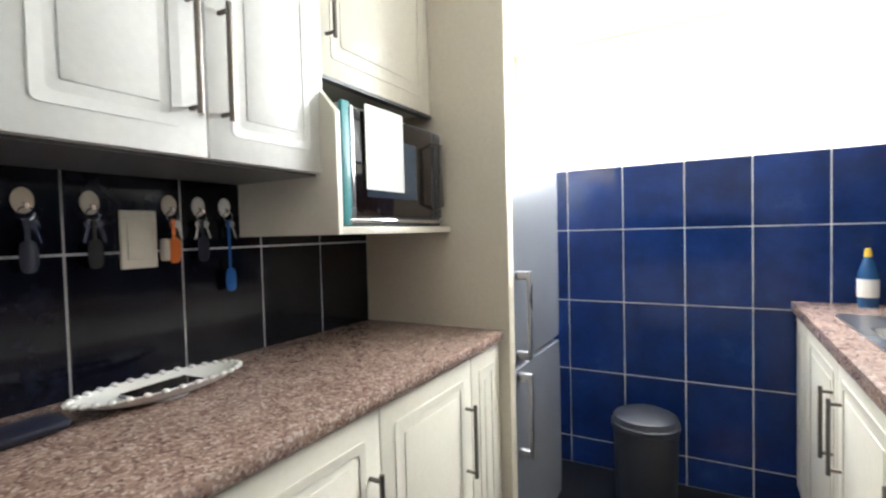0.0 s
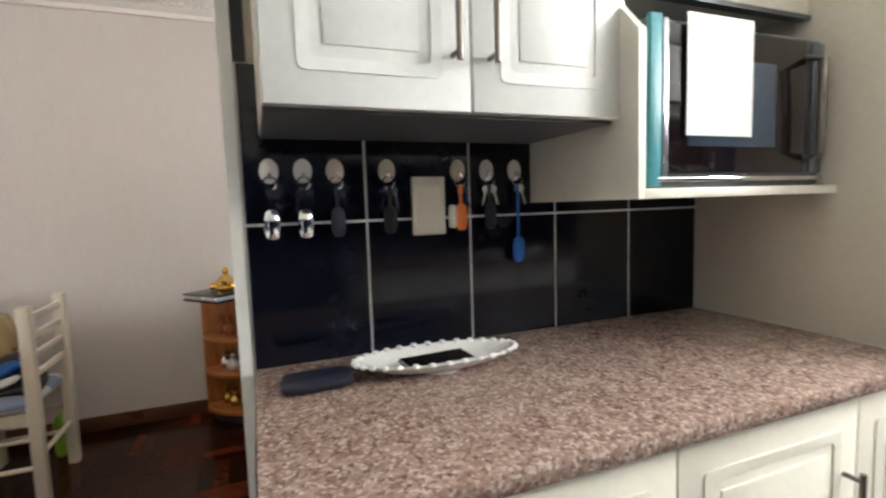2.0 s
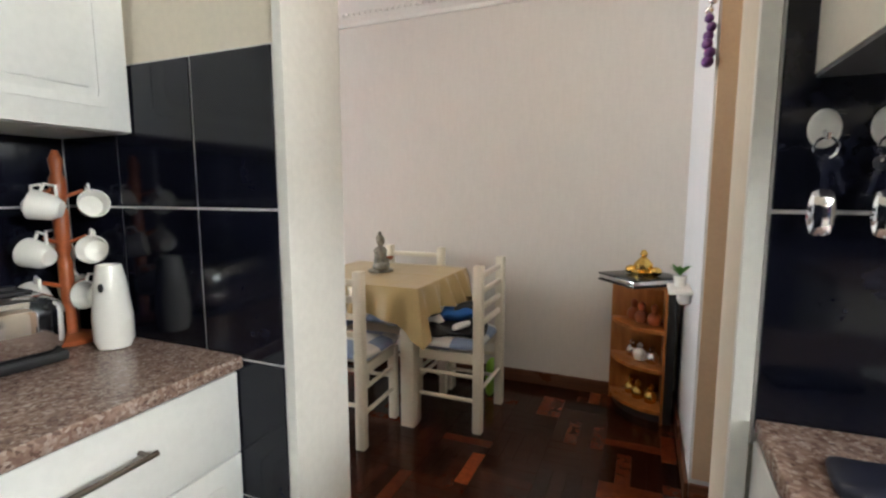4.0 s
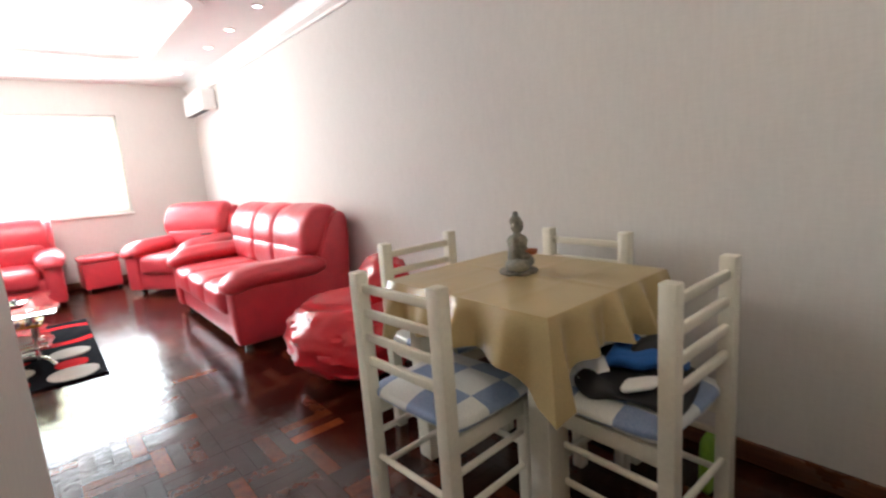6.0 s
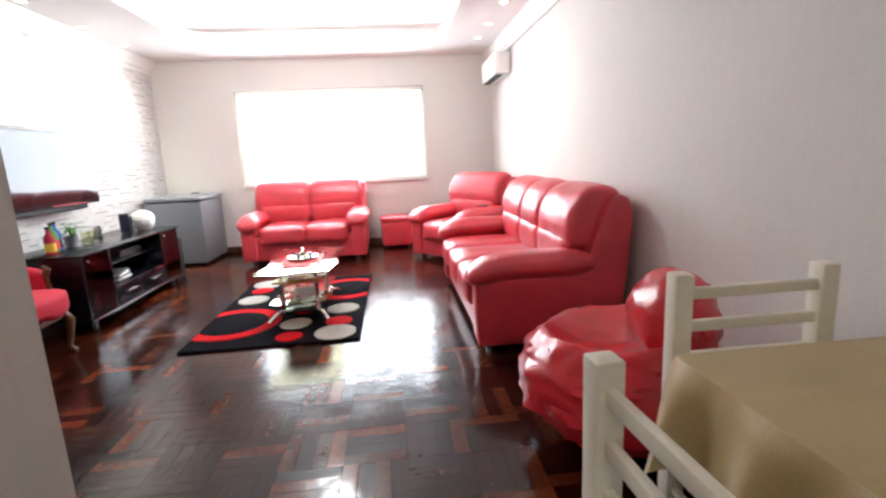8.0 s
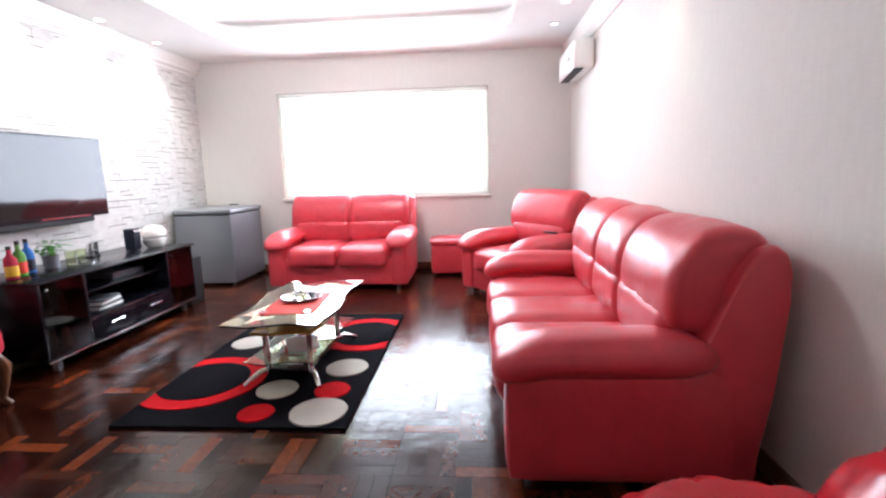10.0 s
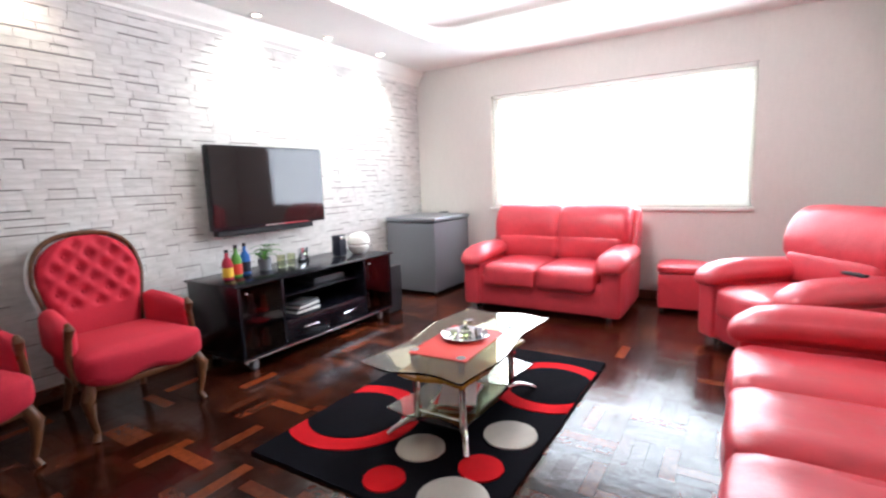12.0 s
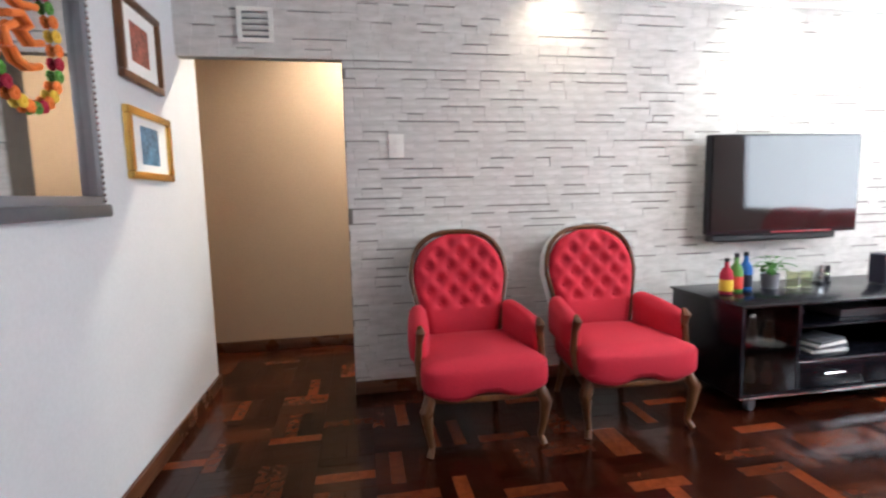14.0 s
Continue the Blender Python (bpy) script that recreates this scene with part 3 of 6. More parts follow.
# ceiling downlights: long wall and stone wall
N_SPOTS = [(-7.15, 3.1, 0), (-6.53, 3.1, 0), (-5.8, 3.1, 1), (-5.1, 3.1, 1), (-4.38, 3.1, 0)]
S_SPOTS = [(-4.07, -0.9, 1), (-4.82, -0.9, 0), (-5.57, -0.9, 1), (-6.34, -0.9, 1), (-7.1, -0.9, 1)]
for x, y, on in N_SPOTS + S_SPOTS:
    dl = thing("downlight", x, y, CE, 0, "small round recessed ceiling downlight", "downlight", "ceiling downlights")
    part("trim_ring", ring_slab(round_rect(-0.05, 0.05, -0.05, 0.05, 0.0499, 6), round_rect(-0.036, 0.036, -0.036, 0.036, 0.0359, 6), -0.010, -0.0005), M_WHITE, dl)
    part("bulb", cyl(0, 0, -0.006, -0.001, 0.034, n=18), M_LAMP if on else M_LAMPC, dl)
    if on and y > 0:
        spot_lamp("downlight_beam", (x, y, CE - 0.02), (x, LW - 0.02, 1.5), 20, (1.0, 0.74, 0.46), 50, 0.8)
    elif on:
        spot_lamp("downlight_beam", (x, y, CE - 0.02), (x, TW, 1.6), 20 if x > -5 else 80, (1.0, 0.80, 0.56) if x > -5 else (1.0, 0.92, 0.74), 110, 0.9)

# unseen downlight, added to brighten the beige passage
pd = thing("downlight", -3.05, -1.72, CE, 0, "unseen ceiling downlight added to brighten the passage", "downlight", "ceiling downlights")
part("trim_ring", ring_slab(round_rect(-0.05, 0.05, -0.05, 0.05, 0.0499, 6), round_rect(-0.036, 0.036, -0.036, 0.036, 0.0359, 6), -0.010, -0.0005), M_WHITE, pd)
part("bulb", cyl(0, 0, -0.006, -0.001, 0.034, n=18), M_LAMP, pd)
spot_lamp("passage_fill_beam", (-3.05, -1.72, CE - 0.02), (-2.9, -1.75, 0), 125, (1.0, 0.82, 0.62), 165, 0.5)

# flush crystal ceiling light
cl = thing("ceiling_light", -5.75, 1.15, UP, 0, "round chrome ceiling light with hanging crystal drops", "lamp")
part("base_plate", lathe([(0.0, -0.001), (0.25, -0.001), (0.25, -0.03), (0.22, -0.05), (0.0, -0.05)], n=32), M_CHROME, cl)
rng = random.Random(4)
for k in range(26):
    a, rr = 2 * math.pi * k / 13 + (0.2 if k > 12 else 0), 0.19 if k < 13 else 0.10
    z = -0.05
    part("crystal", moved(lathe([(0.002, 0), (0.012, -0.02), (0.018, -0.045), (0.002, -0.075)], n=6), pose(rr * math.cos(a), rr * math.sin(a), z)), M_GLASS, cl, smooth=False)
pt = new("ceiling_light_bulb", bpy.data.lights.new("ceiling_light_bulb", "POINT"))
pt.data.energy, pt.data.color, pt.data.shadow_soft_size, pt.location = 105, (1.0, 0.95, 0.87), 0.15, (-5.75, 1.15, UP - 0.22)
part("bulb", lathe([(0.0, -0.05), (0.06, -0.06), (0.06, -0.075), (0.0, -0.08)], n=18), M_LAMP, cl)

# dining room's flush opal lamp, over the way in from the kitchen
dn = thing("ceiling_light", -0.55, 1.95, CE, 0, "round opal glass ceiling lamp glowing warm", "lamp")
part("rim", lathe([(0.002, -0.001), (0.15, -0.001), (0.155, -0.012), (0.15, -0.022), (0.002, -0.022)], n=28), M_WHITE, dn)
part("opal_dome", lathe([(0.138, -0.022), (0.13, -0.045), (0.10, -0.068), (0.05, -0.082), (0.002, -0.086)], n=28), glow("opal_glow", (1.0, 0.80, 0.55), 2.5), dn)
dp = new("dining_bulb", bpy.data.lights.new("dining_bulb", "POINT"))
dp.data.energy, dp.data.color, dp.data.shadow_soft_size, dp.location = 7.5, (1.0, 0.84, 0.66), 0.13, (-0.55, 1.95, CE - 0.20)


# ---- living room ----
LUMBAR = [(0.34, 0.42), (0.15, 0.42), (0.105, 0.48), (0.10, 0.57), (0.108, 0.655), (0.15, 0.70), (0.36, 0.70)]
HEADREST = [(0.38, 0.595), (0.16, 0.60), (0.116, 0.65), (0.116, 0.76), (0.15, 0.875), (0.22, 0.955), (0.32, 0.995), (0.42, 0.975), (0.485, 0.90), (0.49, 0.80), (0.44, 0.64)]


def rounded_loop(pts, times=2):
    for _ in range(times):
        pts = [q for a, b in zip(pts, pts[1:] + pts[:1]) for q in ((a[0] * 0.75 + b[0] * 0.25, a[1] * 0.75 + b[1] * 0.25), (a[0] * 0.25 + b[0] * 0.75, a[1] * 0.25 + b[1] * 0.75))]
    return pts


def padded_roll(xa, xb, loop, end_a, end_b, seed):
    """A stuffed leather roll along x: pulled in at its seams, rounded off at free ends, pleated above the lower seam."""
    loop = rounded_loop(loop)
    cy, cz = sum(p[0] for p in loop) / len(loop), sum(p[1] for p in loop) / len(loop)
    z_low = min(p[1] for p in loop)
    bm = bmesh.new()
    rings, n = [], 26
    for i in range(n + 1):
        u = 0.5 - 0.5 * math.cos(math.pi * i / n)
        x = xa + (xb - xa) * u
        pull = 0.0
        for edge_x, free in ((xa, end_a), (xb, end_b)):
            e = abs(x - edge_x)
            if free:
                pull += 0.05 * (1 - math.sqrt(max(0.0, 1 - max(0.0, 1 - e / 0.06) ** 2)))
            else:
                pull += 0.024 * math.exp(-(e / 0.022) ** 2) + 0.010 * math.exp(-(e / 0.07) ** 2)
        ring = []
        for y, z in loop:
            ln = math.hypot(cy - y, cz - z)
            low = max(0.0, 1 - (z - z_low) / 0.13)
            pleat = 0.016 * low * max(0.0, math.sin((x - xa) * 62 + seed + 1.5 * noise.noise(Vector((x * 8, seed, 0))))) * max(0.0, 1 - abs(u - 0.5) * 2.2)
            k = pull + pleat + 0.006 * noise.noise(Vector((x * 7 + seed, y * 9, z * 9))) - 0.008 * math.sin(math.pi * u)
            ring.append(bm.verts.new((x, y + (cy - y) / ln * k, z + (cz - z) / ln * k)))
        rings.append(ring)
    m = len(loop)
    for a, b in zip(rings, rings[1:]):
        for k in range(m):
            bm.faces.new((a[k], a[(k + 1) % m], b[(k + 1) % m], b[k]))
    bm.faces.new(rings[0][::-1])
    bm.faces.new(rings[-1])
    return bm


def sofa(name, n, w, x, y, turn, label, group=""):
    """Padded leather seat with n places; its front looks along -y."""
    s = thing(name, x, y, 0, turn, label, "sofa" if n > 1 else "armchair", group)
    a, D = 0.23, 0.48
    part("base", cushion(-w / 2 + 0.03, w / 2 - 0.03, -D + 0.05, D - 0.04, 0.05, 0.34, 0.03, 0.004), M_RED, s)
    # back shell: side outline swept across the width
    prof = [(0.12, 0.05), (0.42, 0.05), (0.47, 0.40), (0.50, 0.74), (0.505, 0.84), (0.485, 0.905), (0.45, 0.93), (0.39, 0.915), (0.33, 0.83), (0.22, 0.55)]
    bm = bmesh.new()
    xs = [-w / 2 + 0.03, -w / 2 + 0.06, w / 2 - 0.06, w / 2 - 0.03]
    inset = [0.03, 0.0, 0.0, 0.03]
    cy, cz = 0.32, 0.5
    rings = [[bm.verts.new((xx, p + (cy - p) * i, q + (cz - q) * i)) for p, q in prof] for xx, i in zip(xs, inset)]
    for r0, r1 in zip(rings, rings[1:]):
        for k in range(len(prof)):
            bm.faces.new((r0[k], r0[(k + 1) % len(prof)], r1[(k + 1) % len(prof)], r1[k]))
    bm.faces.new(rings[0][::-1])
    bm.faces.new(rings[-1])
    bmesh.ops.bevel(bm, geom=bm.edges[:], offset=0.012, segments=2, affect="EDGES", profile=0.5)
    part("back_shell", bm, M_RED, s)
    for sg in (-1, 1):
        x0, x1 = sorted((sg * (w / 2 - a + 0.03), sg * (w / 2 - 0.02)))
        part("arm_panel", cushion(x0, x1, -D + 0.02, 0.34, 0.05, 0.50, 0.035, 0.006), M_RED, s)
        x0, x1 = sorted((sg * (w / 2 - a - 0.01), sg * (w / 2 + 0.012)))
        bm = cushion(x0, x1, -D - 0.015, 0.27, 0.46, 0.60, 0.068, 0.018, wrinkle=0.006, seed=sg)
        for v in bm.verts:
            v.co.z -= 0.05 * max(0, (-0.25 - v.co.y) / 0.25) ** 2
        part("arm_pad", bm, M_RED, s)
        for yy in (-D + 0.12, D - 0.12):
            part("foot", cyl(sg * (w / 2 - 0.14), yy, 0, 0.055, 0.028, 0.035, 14), M_CHROME, s)
    sw = (w - 2 * a) / n
    for k in range(n):
        x0 = -w / 2 + a + k * sw
        bm = cushion(x0 + 0.001, x0 + sw - 0.001, -D - 0.005, 0.27, 0.24, 0.455, 0.055, 0.018, wrinkle=0.010, seed=k * 3.1, cuts=9)
        part("seat_cushion", bm, M_RED, s)
        part("lumbar_cushion", padded_roll(x0 - (0.10 if k == 0 else -0.001), x0 + sw + (0.10 if k == n - 1 else -0.001), LUMBAR, k == 0, k == n - 1, k * 1.7), M_RED, s)
        part("back_cushion", padded_roll(x0 - (0.145 if k == 0 else -0.001), x0 + sw + (0.145 if k == n - 1 else -0.001), HEADREST, k == 0, k == n - 1, k * 2.3 + 5), M_RED, s)
    return s


sofa("sofa", 3, 1.95, -4.745, 2.88, 0, "red leather three-seat sofa with padded arms and creased back cushions", "red leather suite")
sofa("loveseat", 2, 1.52, -7.40, 0.86, 90, "red leather two-seat sofa beneath the window", "red leather suite")
ac = sofa("armchair", 1, 0.98, -6.80, 2.80, 37, "red leather armchair standing askew in the corner", "red leather suite")
solo("remote_control", moved(cushion(-0.07, 0.07, -0.022, 0.022, 0, 0.018, 0.006, 0.001, cuts=3), pose(-6.53, 2.98, 0.617, 0, 0, 40)), M_BLACKM, "black remote control lying on the armchair's arm", "remote")
ot = thing("ottoman", -7.78, 1.97, 0, 4, "red leather cube footstool", "ottoman")
part("body", cushion(-0.2, 0.2, -0.2, 0.2, 0.03, 0.36, 0.025, 0.006), M_RED, ot)
part("cushion_top", cushion(-0.205, 0.205, -0.205, 0.205, 0.35, 0.43, 0.03, 0.012), M_RED, ot)
for sx in (-1, 1):
    for sy in (-1, 1):
        part("foot", cyl(sx * 0.16, sy * 0.16, 0, 0.032, 0.02), M_BLACKM, ot)


def bean_bag(x, y):
    b = thing("bean_bag", x, y, 0, -20, "glossy red vinyl bean bag, slumped and creased", "bean bag")
    bm = bmesh.new()
    bmesh.ops.create_icosphere(bm, subdivisions=5, radius=1)
    for v in bm.verts:
        u = v.co.normalized()
        r = 0.445 + 0.02 * u.x
        z = 0.25 + 0.275 * u.z
        if z < 0.03:
            z = 0.03 * 0.5 + z * 0.1
        p = Vector((u.x * r, u.y * r * 0.95, max(0.0, z)))
        p.z -= 0.15 * max(0, 1 - (p.x ** 2 + (p.y + 0.02) ** 2) / 0.085) if u.z > 0 else 0
        k = noise.noise(u * 2.5) * 0.016 + noise.noise(Vector((u.x * 12, u.y * 12, u.z * 7))) * 0.010 + abs(noise.noise(Vector((u.x * 5, u.y * 5, u.z * 9)))) * 0.034
        v.co = p + Vector((u.x, u.y, u.z * 0.6 if z > 0.05 else 0)) * k
    part("seat_bag", bm, M_REDV, b)
    bm = bmesh.new()
    bmesh.ops.create_icosphere(bm, subdivisions=4, radius=1)
    for v in bm.verts:
        u = v.co.normalized()
        k = noise.noise(u * 4.0 + Vector((9, 0, 0))) * 0.02 + abs(noise.noise(Vector((u.x * 9, u.y * 9, u.z * 14)))) * 0.02
        v.co = Vector((u.x * 0.25, u.y * 0.17 + 0.20, 0.50 + u.z * 0.20)) + u * k
    part("back_bag", bm, M_REDV, b)
    part("seam_piping", tube([(0.435 * math.cos(t / 20 * math.pi * 2) * 0.99, 0.41 * math.sin(t / 20 * math.pi * 2), 0.205) for t in range(21)], 0.005, 6), M_REDV, b)


bean_bag(-2.96, 2.90)


# dining table and chairs
def dining_chair():
    c = thing("dining_chair", 0, 0, 0, 0, "ivory painted ladder-back dining chair with a checked seat pad", "chair", "chairs round the dining table")
    w, d = 0.195, 0.36
    for sx in (-1, 1):
        bm = box(sx * w - 0.024, sx * w + 0.024, -0.024, 0.024, 0, 0.89, 0.005)
        part("back_post", bm, M_CHAIRW, c)
        part("front_leg", box(sx * w - 0.022, sx * w + 0.022, d - 0.022, d + 0.022, 0, 0.42, 0.005), M_CHAIRW, c)
        for z in (0.17, 0.30):
            part("side_stretcher", tube([(sx * w, 0.02, z), (sx * w, d - 0.02, z)], 0.011, 8), M_CHAIRW, c)
        part("side_rail", box(sx * w - 0.016, sx * w + 0.016, 0.024, d - 0.022, 0.37, 0.425, 0.004), M_CHAIRW, c)
    for z in (0.565, 0.65, 0.735, 0.82):
        part("back_slat", box(-w + 0.02, w - 0.02, -0.010, 0.010, z, z + 0.030, 0.006), M_CHAIRW, c)
    for yy, z in ((0.0, 0.22), (d, 0.24)):
        part("cross_stretcher", tube([(-w + 0.02, yy, z), (w - 0.02, yy, z)], 0.011, 8), M_CHAIRW, c)
    part("front_rail", box(-w + 0.022, w - 0.022, d - 0.016, d + 0.016, 0.37, 0.425, 0.004), M_CHAIRW, c)
    part("seat_pad", cushion(-w - 0.02, w + 0.02, 0.012, d + 0.04, 0.425, 0.485, 0.028, 0.012), M_CHECK, c, "shiny blue and white checked seat pad")
    return c


ch = dining_chair()
ch.matrix_world = pose(-1.555, 2.285, 0, 0, 0, 3)
copy_thing(ch, pose(-2.18, 2.86, 0, 0, 0, -90))
copy_thing(ch, pose(-1.575, 3.335, 0, 0, 0, 180))
ce = copy_thing(ch, pose(-0.885, 2.86, 0, 0, 0, 90))
tagged(ce, "ivory painted ladder-back dining chair with folded clothes on its seat")

TX0, TX1, TY0, TY1, TZ = -1.96, -1.17, 2.53, 3.24, 0.765
tb = thing("dining_table", (TX0 + TX1) / 2, (TY0 + TY1) / 2, 0, 0, "square ivory painted dining table with thick legs", "table")
hx, hy = (TX1 - TX0) / 2, (TY1 - TY0) / 2
part("tabletop", box(-hx + 0.01, hx - 0.01, -hy + 0.01, hy - 0.01, TZ - 0.035, TZ, 0.006), M_CHAIRW, tb)
part("apron", ring_slab(round_rect(-hx + 0.06, hx - 0.06, -hy + 0.06, hy - 0.06, 0.002), round_rect(-hx + 0.09, hx - 0.09, -hy + 0.09, hy - 0.09, 0.002), TZ - 0.12, TZ - 0.036), M_CHAIRW, tb, smooth=False)
for sx in (-1, 1):
    for sy in (-1, 1):
        part("leg", box(sx * (hx - 0.085) - 0.04, sx * (hx - 0.085) + 0.04, sy * (hy - 0.085) - 0.04, sy * (hy - 0.085) + 0.04, 0, TZ - 0.035, 0.006), M_CHAIRW, tb)


def tablecloth():
    """Satin cloth: flat top, skirt in folds that deepen towards pointed corners."""
    bm = bmesh.new()
    per = []
    n = 44
    corners = [(-hx, -hy), (hx, -hy), (hx, hy), (-hx, hy)]
    for c in range(4):
        (xa, ya), (xb, yb) = corners[c], corners[(c + 1) % 4]
        for k in range(n):
            t = k / n
            per.append((xa + (xb - xa) * t, ya + (yb - ya) * t, c, t))
    rows = 9
    grid = []
    ztop = TZ + 0.012
    for x, y, c, t in per:
        col = []
        nx, ny = [(0, -1), (1, 0), (0, 1), (-1, 0)][c]
        near = min(t, 1 - t)
        kcorner = max(0, 1 - near / 0.15)
        drop = 0.160 + 0.125 * kcorner ** 1.5 + 0.012 * math.sin(c * 2 + t * 9)
        if t < 1e-6 or kcorner > 0.9:
            px, py = Vector((x, y)).normalized()
            nx, ny = px, py
        fold = (0.5 + 0.5 * math.sin(t * 2 * math.pi * (4.0 + 0.5 * c) + c * 1.3)) ** 1.6 * 0.072 + 0.018 * math.sin(t * 37 + c * 2)
        fold = max(0.0, fold) * (1 - 0.5 * kcorner) + 0.03 * kcorner
        for r in range(rows + 1):
            f = r / rows
            out = 0.006 + fold * f ** 0.8 + 0.006 * min(1, f * 6)
            col.append(bm.verts.new((x + nx * out, y + ny * out, ztop - drop * f)))
        grid.append(col)
    m = len(grid)
    for k in range(m):
        a, b = grid[k], grid[(k + 1) % m]
        for r in range(rows):
            bm.faces.new((a[r], a[r + 1], b[r + 1], b[r]))
    # top: grid with pressed crease lines, joined to the skirt's upper edge
    top = {}
    for i in range(n + 1):
        for j in range(n + 1):
            if i in (0, n) or j in (0, n):
                if j == 0:
                    top[i, j] = grid[i % m][0] if i < n else grid[n][0]
                elif i == n:
                    top[i, j] = grid[n + j][0] if j < n else grid[2 * n][0]
                elif j == n:
                    top[i, j] = grid[2 * n + (n - i)][0] if i > 0 else grid[3 * n][0]
                else:
                    top[i, j] = grid[3 * n + (n - j)][0]
            else:
                x, y = -hx + 2 * hx * i / n, -hy + 2 * hy * j / n
                z = 0.0035 * (math.exp(-(x / 0.012) ** 2) + math.exp(-((y - 0.02) / 0.012) ** 2) + 0.7 * math.exp(-((abs(x) - hx * 0.52) / 0.012) ** 2))
                z += 0.0012 * math.sin(x * 21 + y * 9) * math.sin(y * 17 - x * 5)
                top[i, j] = bm.verts.new((x, y, ztop + max(0.0, z)))
    for i in range(n):
        for j in range(n):
            bm.faces.new((top[i, j], top[i + 1, j], top[i + 1, j + 1], top[i, j + 1]))
    bmesh.ops.recalc_face_normals(bm, faces=bm.faces[:])
    return bm


solo("tablecloth", moved(tablecloth(), pose((TX0 + TX1) / 2, (TY0 + TY1) / 2, 0.0)), M_CLOTH, "gold satin tablecloth hanging in folds over the table", "tablecloth")

# seated stone figure
bm = bmesh.new()
add_ball(bm, 0, 0, 0.035, 0.085, 0.06, 0.035)
add_ball(bm, -0.055, -0.02, 0.04, 0.045, 0.045, 0.03)
add_ball(bm, 0.055, -0.02, 0.04, 0.045, 0.045, 0.03)
add_lathe(bm, [(0.05, 0.03), (0.048, 0.07), (0.043, 0.11), (0.05, 0.14), (0.038, 0.158), (0.018, 0.168), (0.016, 0.18)])
for sx in (-1, 1):
    add_tube(bm, [(sx * 0.045, 0.0, 0.148), (sx * 0.062, -0.005, 0.11), (sx * 0.052, -0.03, 0.08), (sx * 0.018, -0.058, 0.078)], [0.019, 0.018, 0.016, 0.012], 10)
add_ball(bm, 0, -0.002, 0.205, 0.029, 0.031, 0.036)
add_ball(bm, 0, 0.004, 0.222, 0.027, 0.029, 0.026)
add_ball(bm, 0, 0.003, 0.252, 0.014, 0.014, 0.014)
add_lathe(bm, [(0.088, 0.0), (0.092, 0.006), (0.088, 0.014), (0.07, 0.016)])
solo("seated_statue", moved(bm, pose(-1.60, 2.91, TZ + 0.013, 0, 0, 118) @ Matrix.Diagonal((0.85, 0.85, 0.92, 1))), M_STATUE, "small weathered grey-green seated stone statue", "statue")
solo("statue_bowl", moved(lathe([(0.008, 0), (0.022, 0.008), (0.027, 0.022), (0.024, 0.024), (0.018, 0.012), (0.004, 0.009)]), pose(-1.553, 2.935, TZ + 0.082)), M_TERRA, "little red-brown bowl held by the statue", "bowl")

# clothes on a chair
cp = thing("clothes_pile", -1.07, 2.86, 0.487, 12, "pile of folded blue, black and white clothes on a chair", "clothes")
part("black_garment", cushion(-0.16, 0.15, -0.16, 0.15, 0.0, 0.055, 0.024, 0.012, wrinkle=0.045, cuts=15), M_BLACKM, cp, "folded black garment")
part("blue_garment", cushion(-0.10, 0.12, -0.06, 0.15, 0.045, 0.100, 0.028, 0.014, wrinkle=0.055, seed=3.0, cuts=15), M_BLUEC, cp, "crumpled blue garment")
part("white_garment", cushion(-0.01, 0.08, -0.15, -0.09, 0.048, 0.070, 0.010, 0.004, wrinkle=0.02, cuts=11), M_PAPER, cp, "white folded cloth")
part("black_cap", cushion(-0.03, 0.08, -0.01, 0.10, 0.085, 0.135, 0.024, 0.012, wrinkle=0.03, cuts=13), M_BLACKM, cp)
part("paper", moved(box(-0.05, 0.05, -0.035, 0.035, 0, 0.002), pose(-0.12, -0.10, 0.072, 20, -14, 30)), M_PAPER, cp)
solo("carrier_bag", cushion(-0.99, -0.95, 3.12, 3.22, 0.0, 0.22, 0.018, 0.006, wrinkle=0.02), plain("lime_plastic", (0.30, 0.55, 0.05), 0.4), "lime green plastic bag standing behind a chair", "bag")

# rug
RX0, RX1, RY0, RY1 = -6.07, -4.23, 0.49, 1.68
rug = thing("rug", 0, 0, 0, 0, "black shaggy rug with red rings and red and grey dots", "rug")


def clipped(outline):
    for axis, lim, sign in ((0, RX0 + 0.006, 1), (0, RX1 - 0.006, -1), (1, RY0 + 0.006, 1), (1, RY1 - 0.006, -1)):
        out = []
        for p, q in zip(outline, outline[1:] + outline[:1]):
            a, b = (p[axis] - lim) * sign, (q[axis] - lim) * sign
            if a >= 0:
                out.append(p)
            if a * b < 0:
                t = a / (a - b)
                out.append((p[0] + (q[0] - p[0]) * t, p[1] + (q[1] - p[1]) * t))
        outline = out
    return outline


def shag_circle(cx, cy, r, n=56, seed=0):
    return [(cx + (r + 0.006 * noise.noise(Vector((k * 1.9, seed, 0)))) * math.cos(2 * math.pi * k / n), cy + (r + 0.006 * noise.noise(Vector((k * 1.9, seed, 7)))) * math.sin(2 * math.pi * k / n)) for k in range(n)]


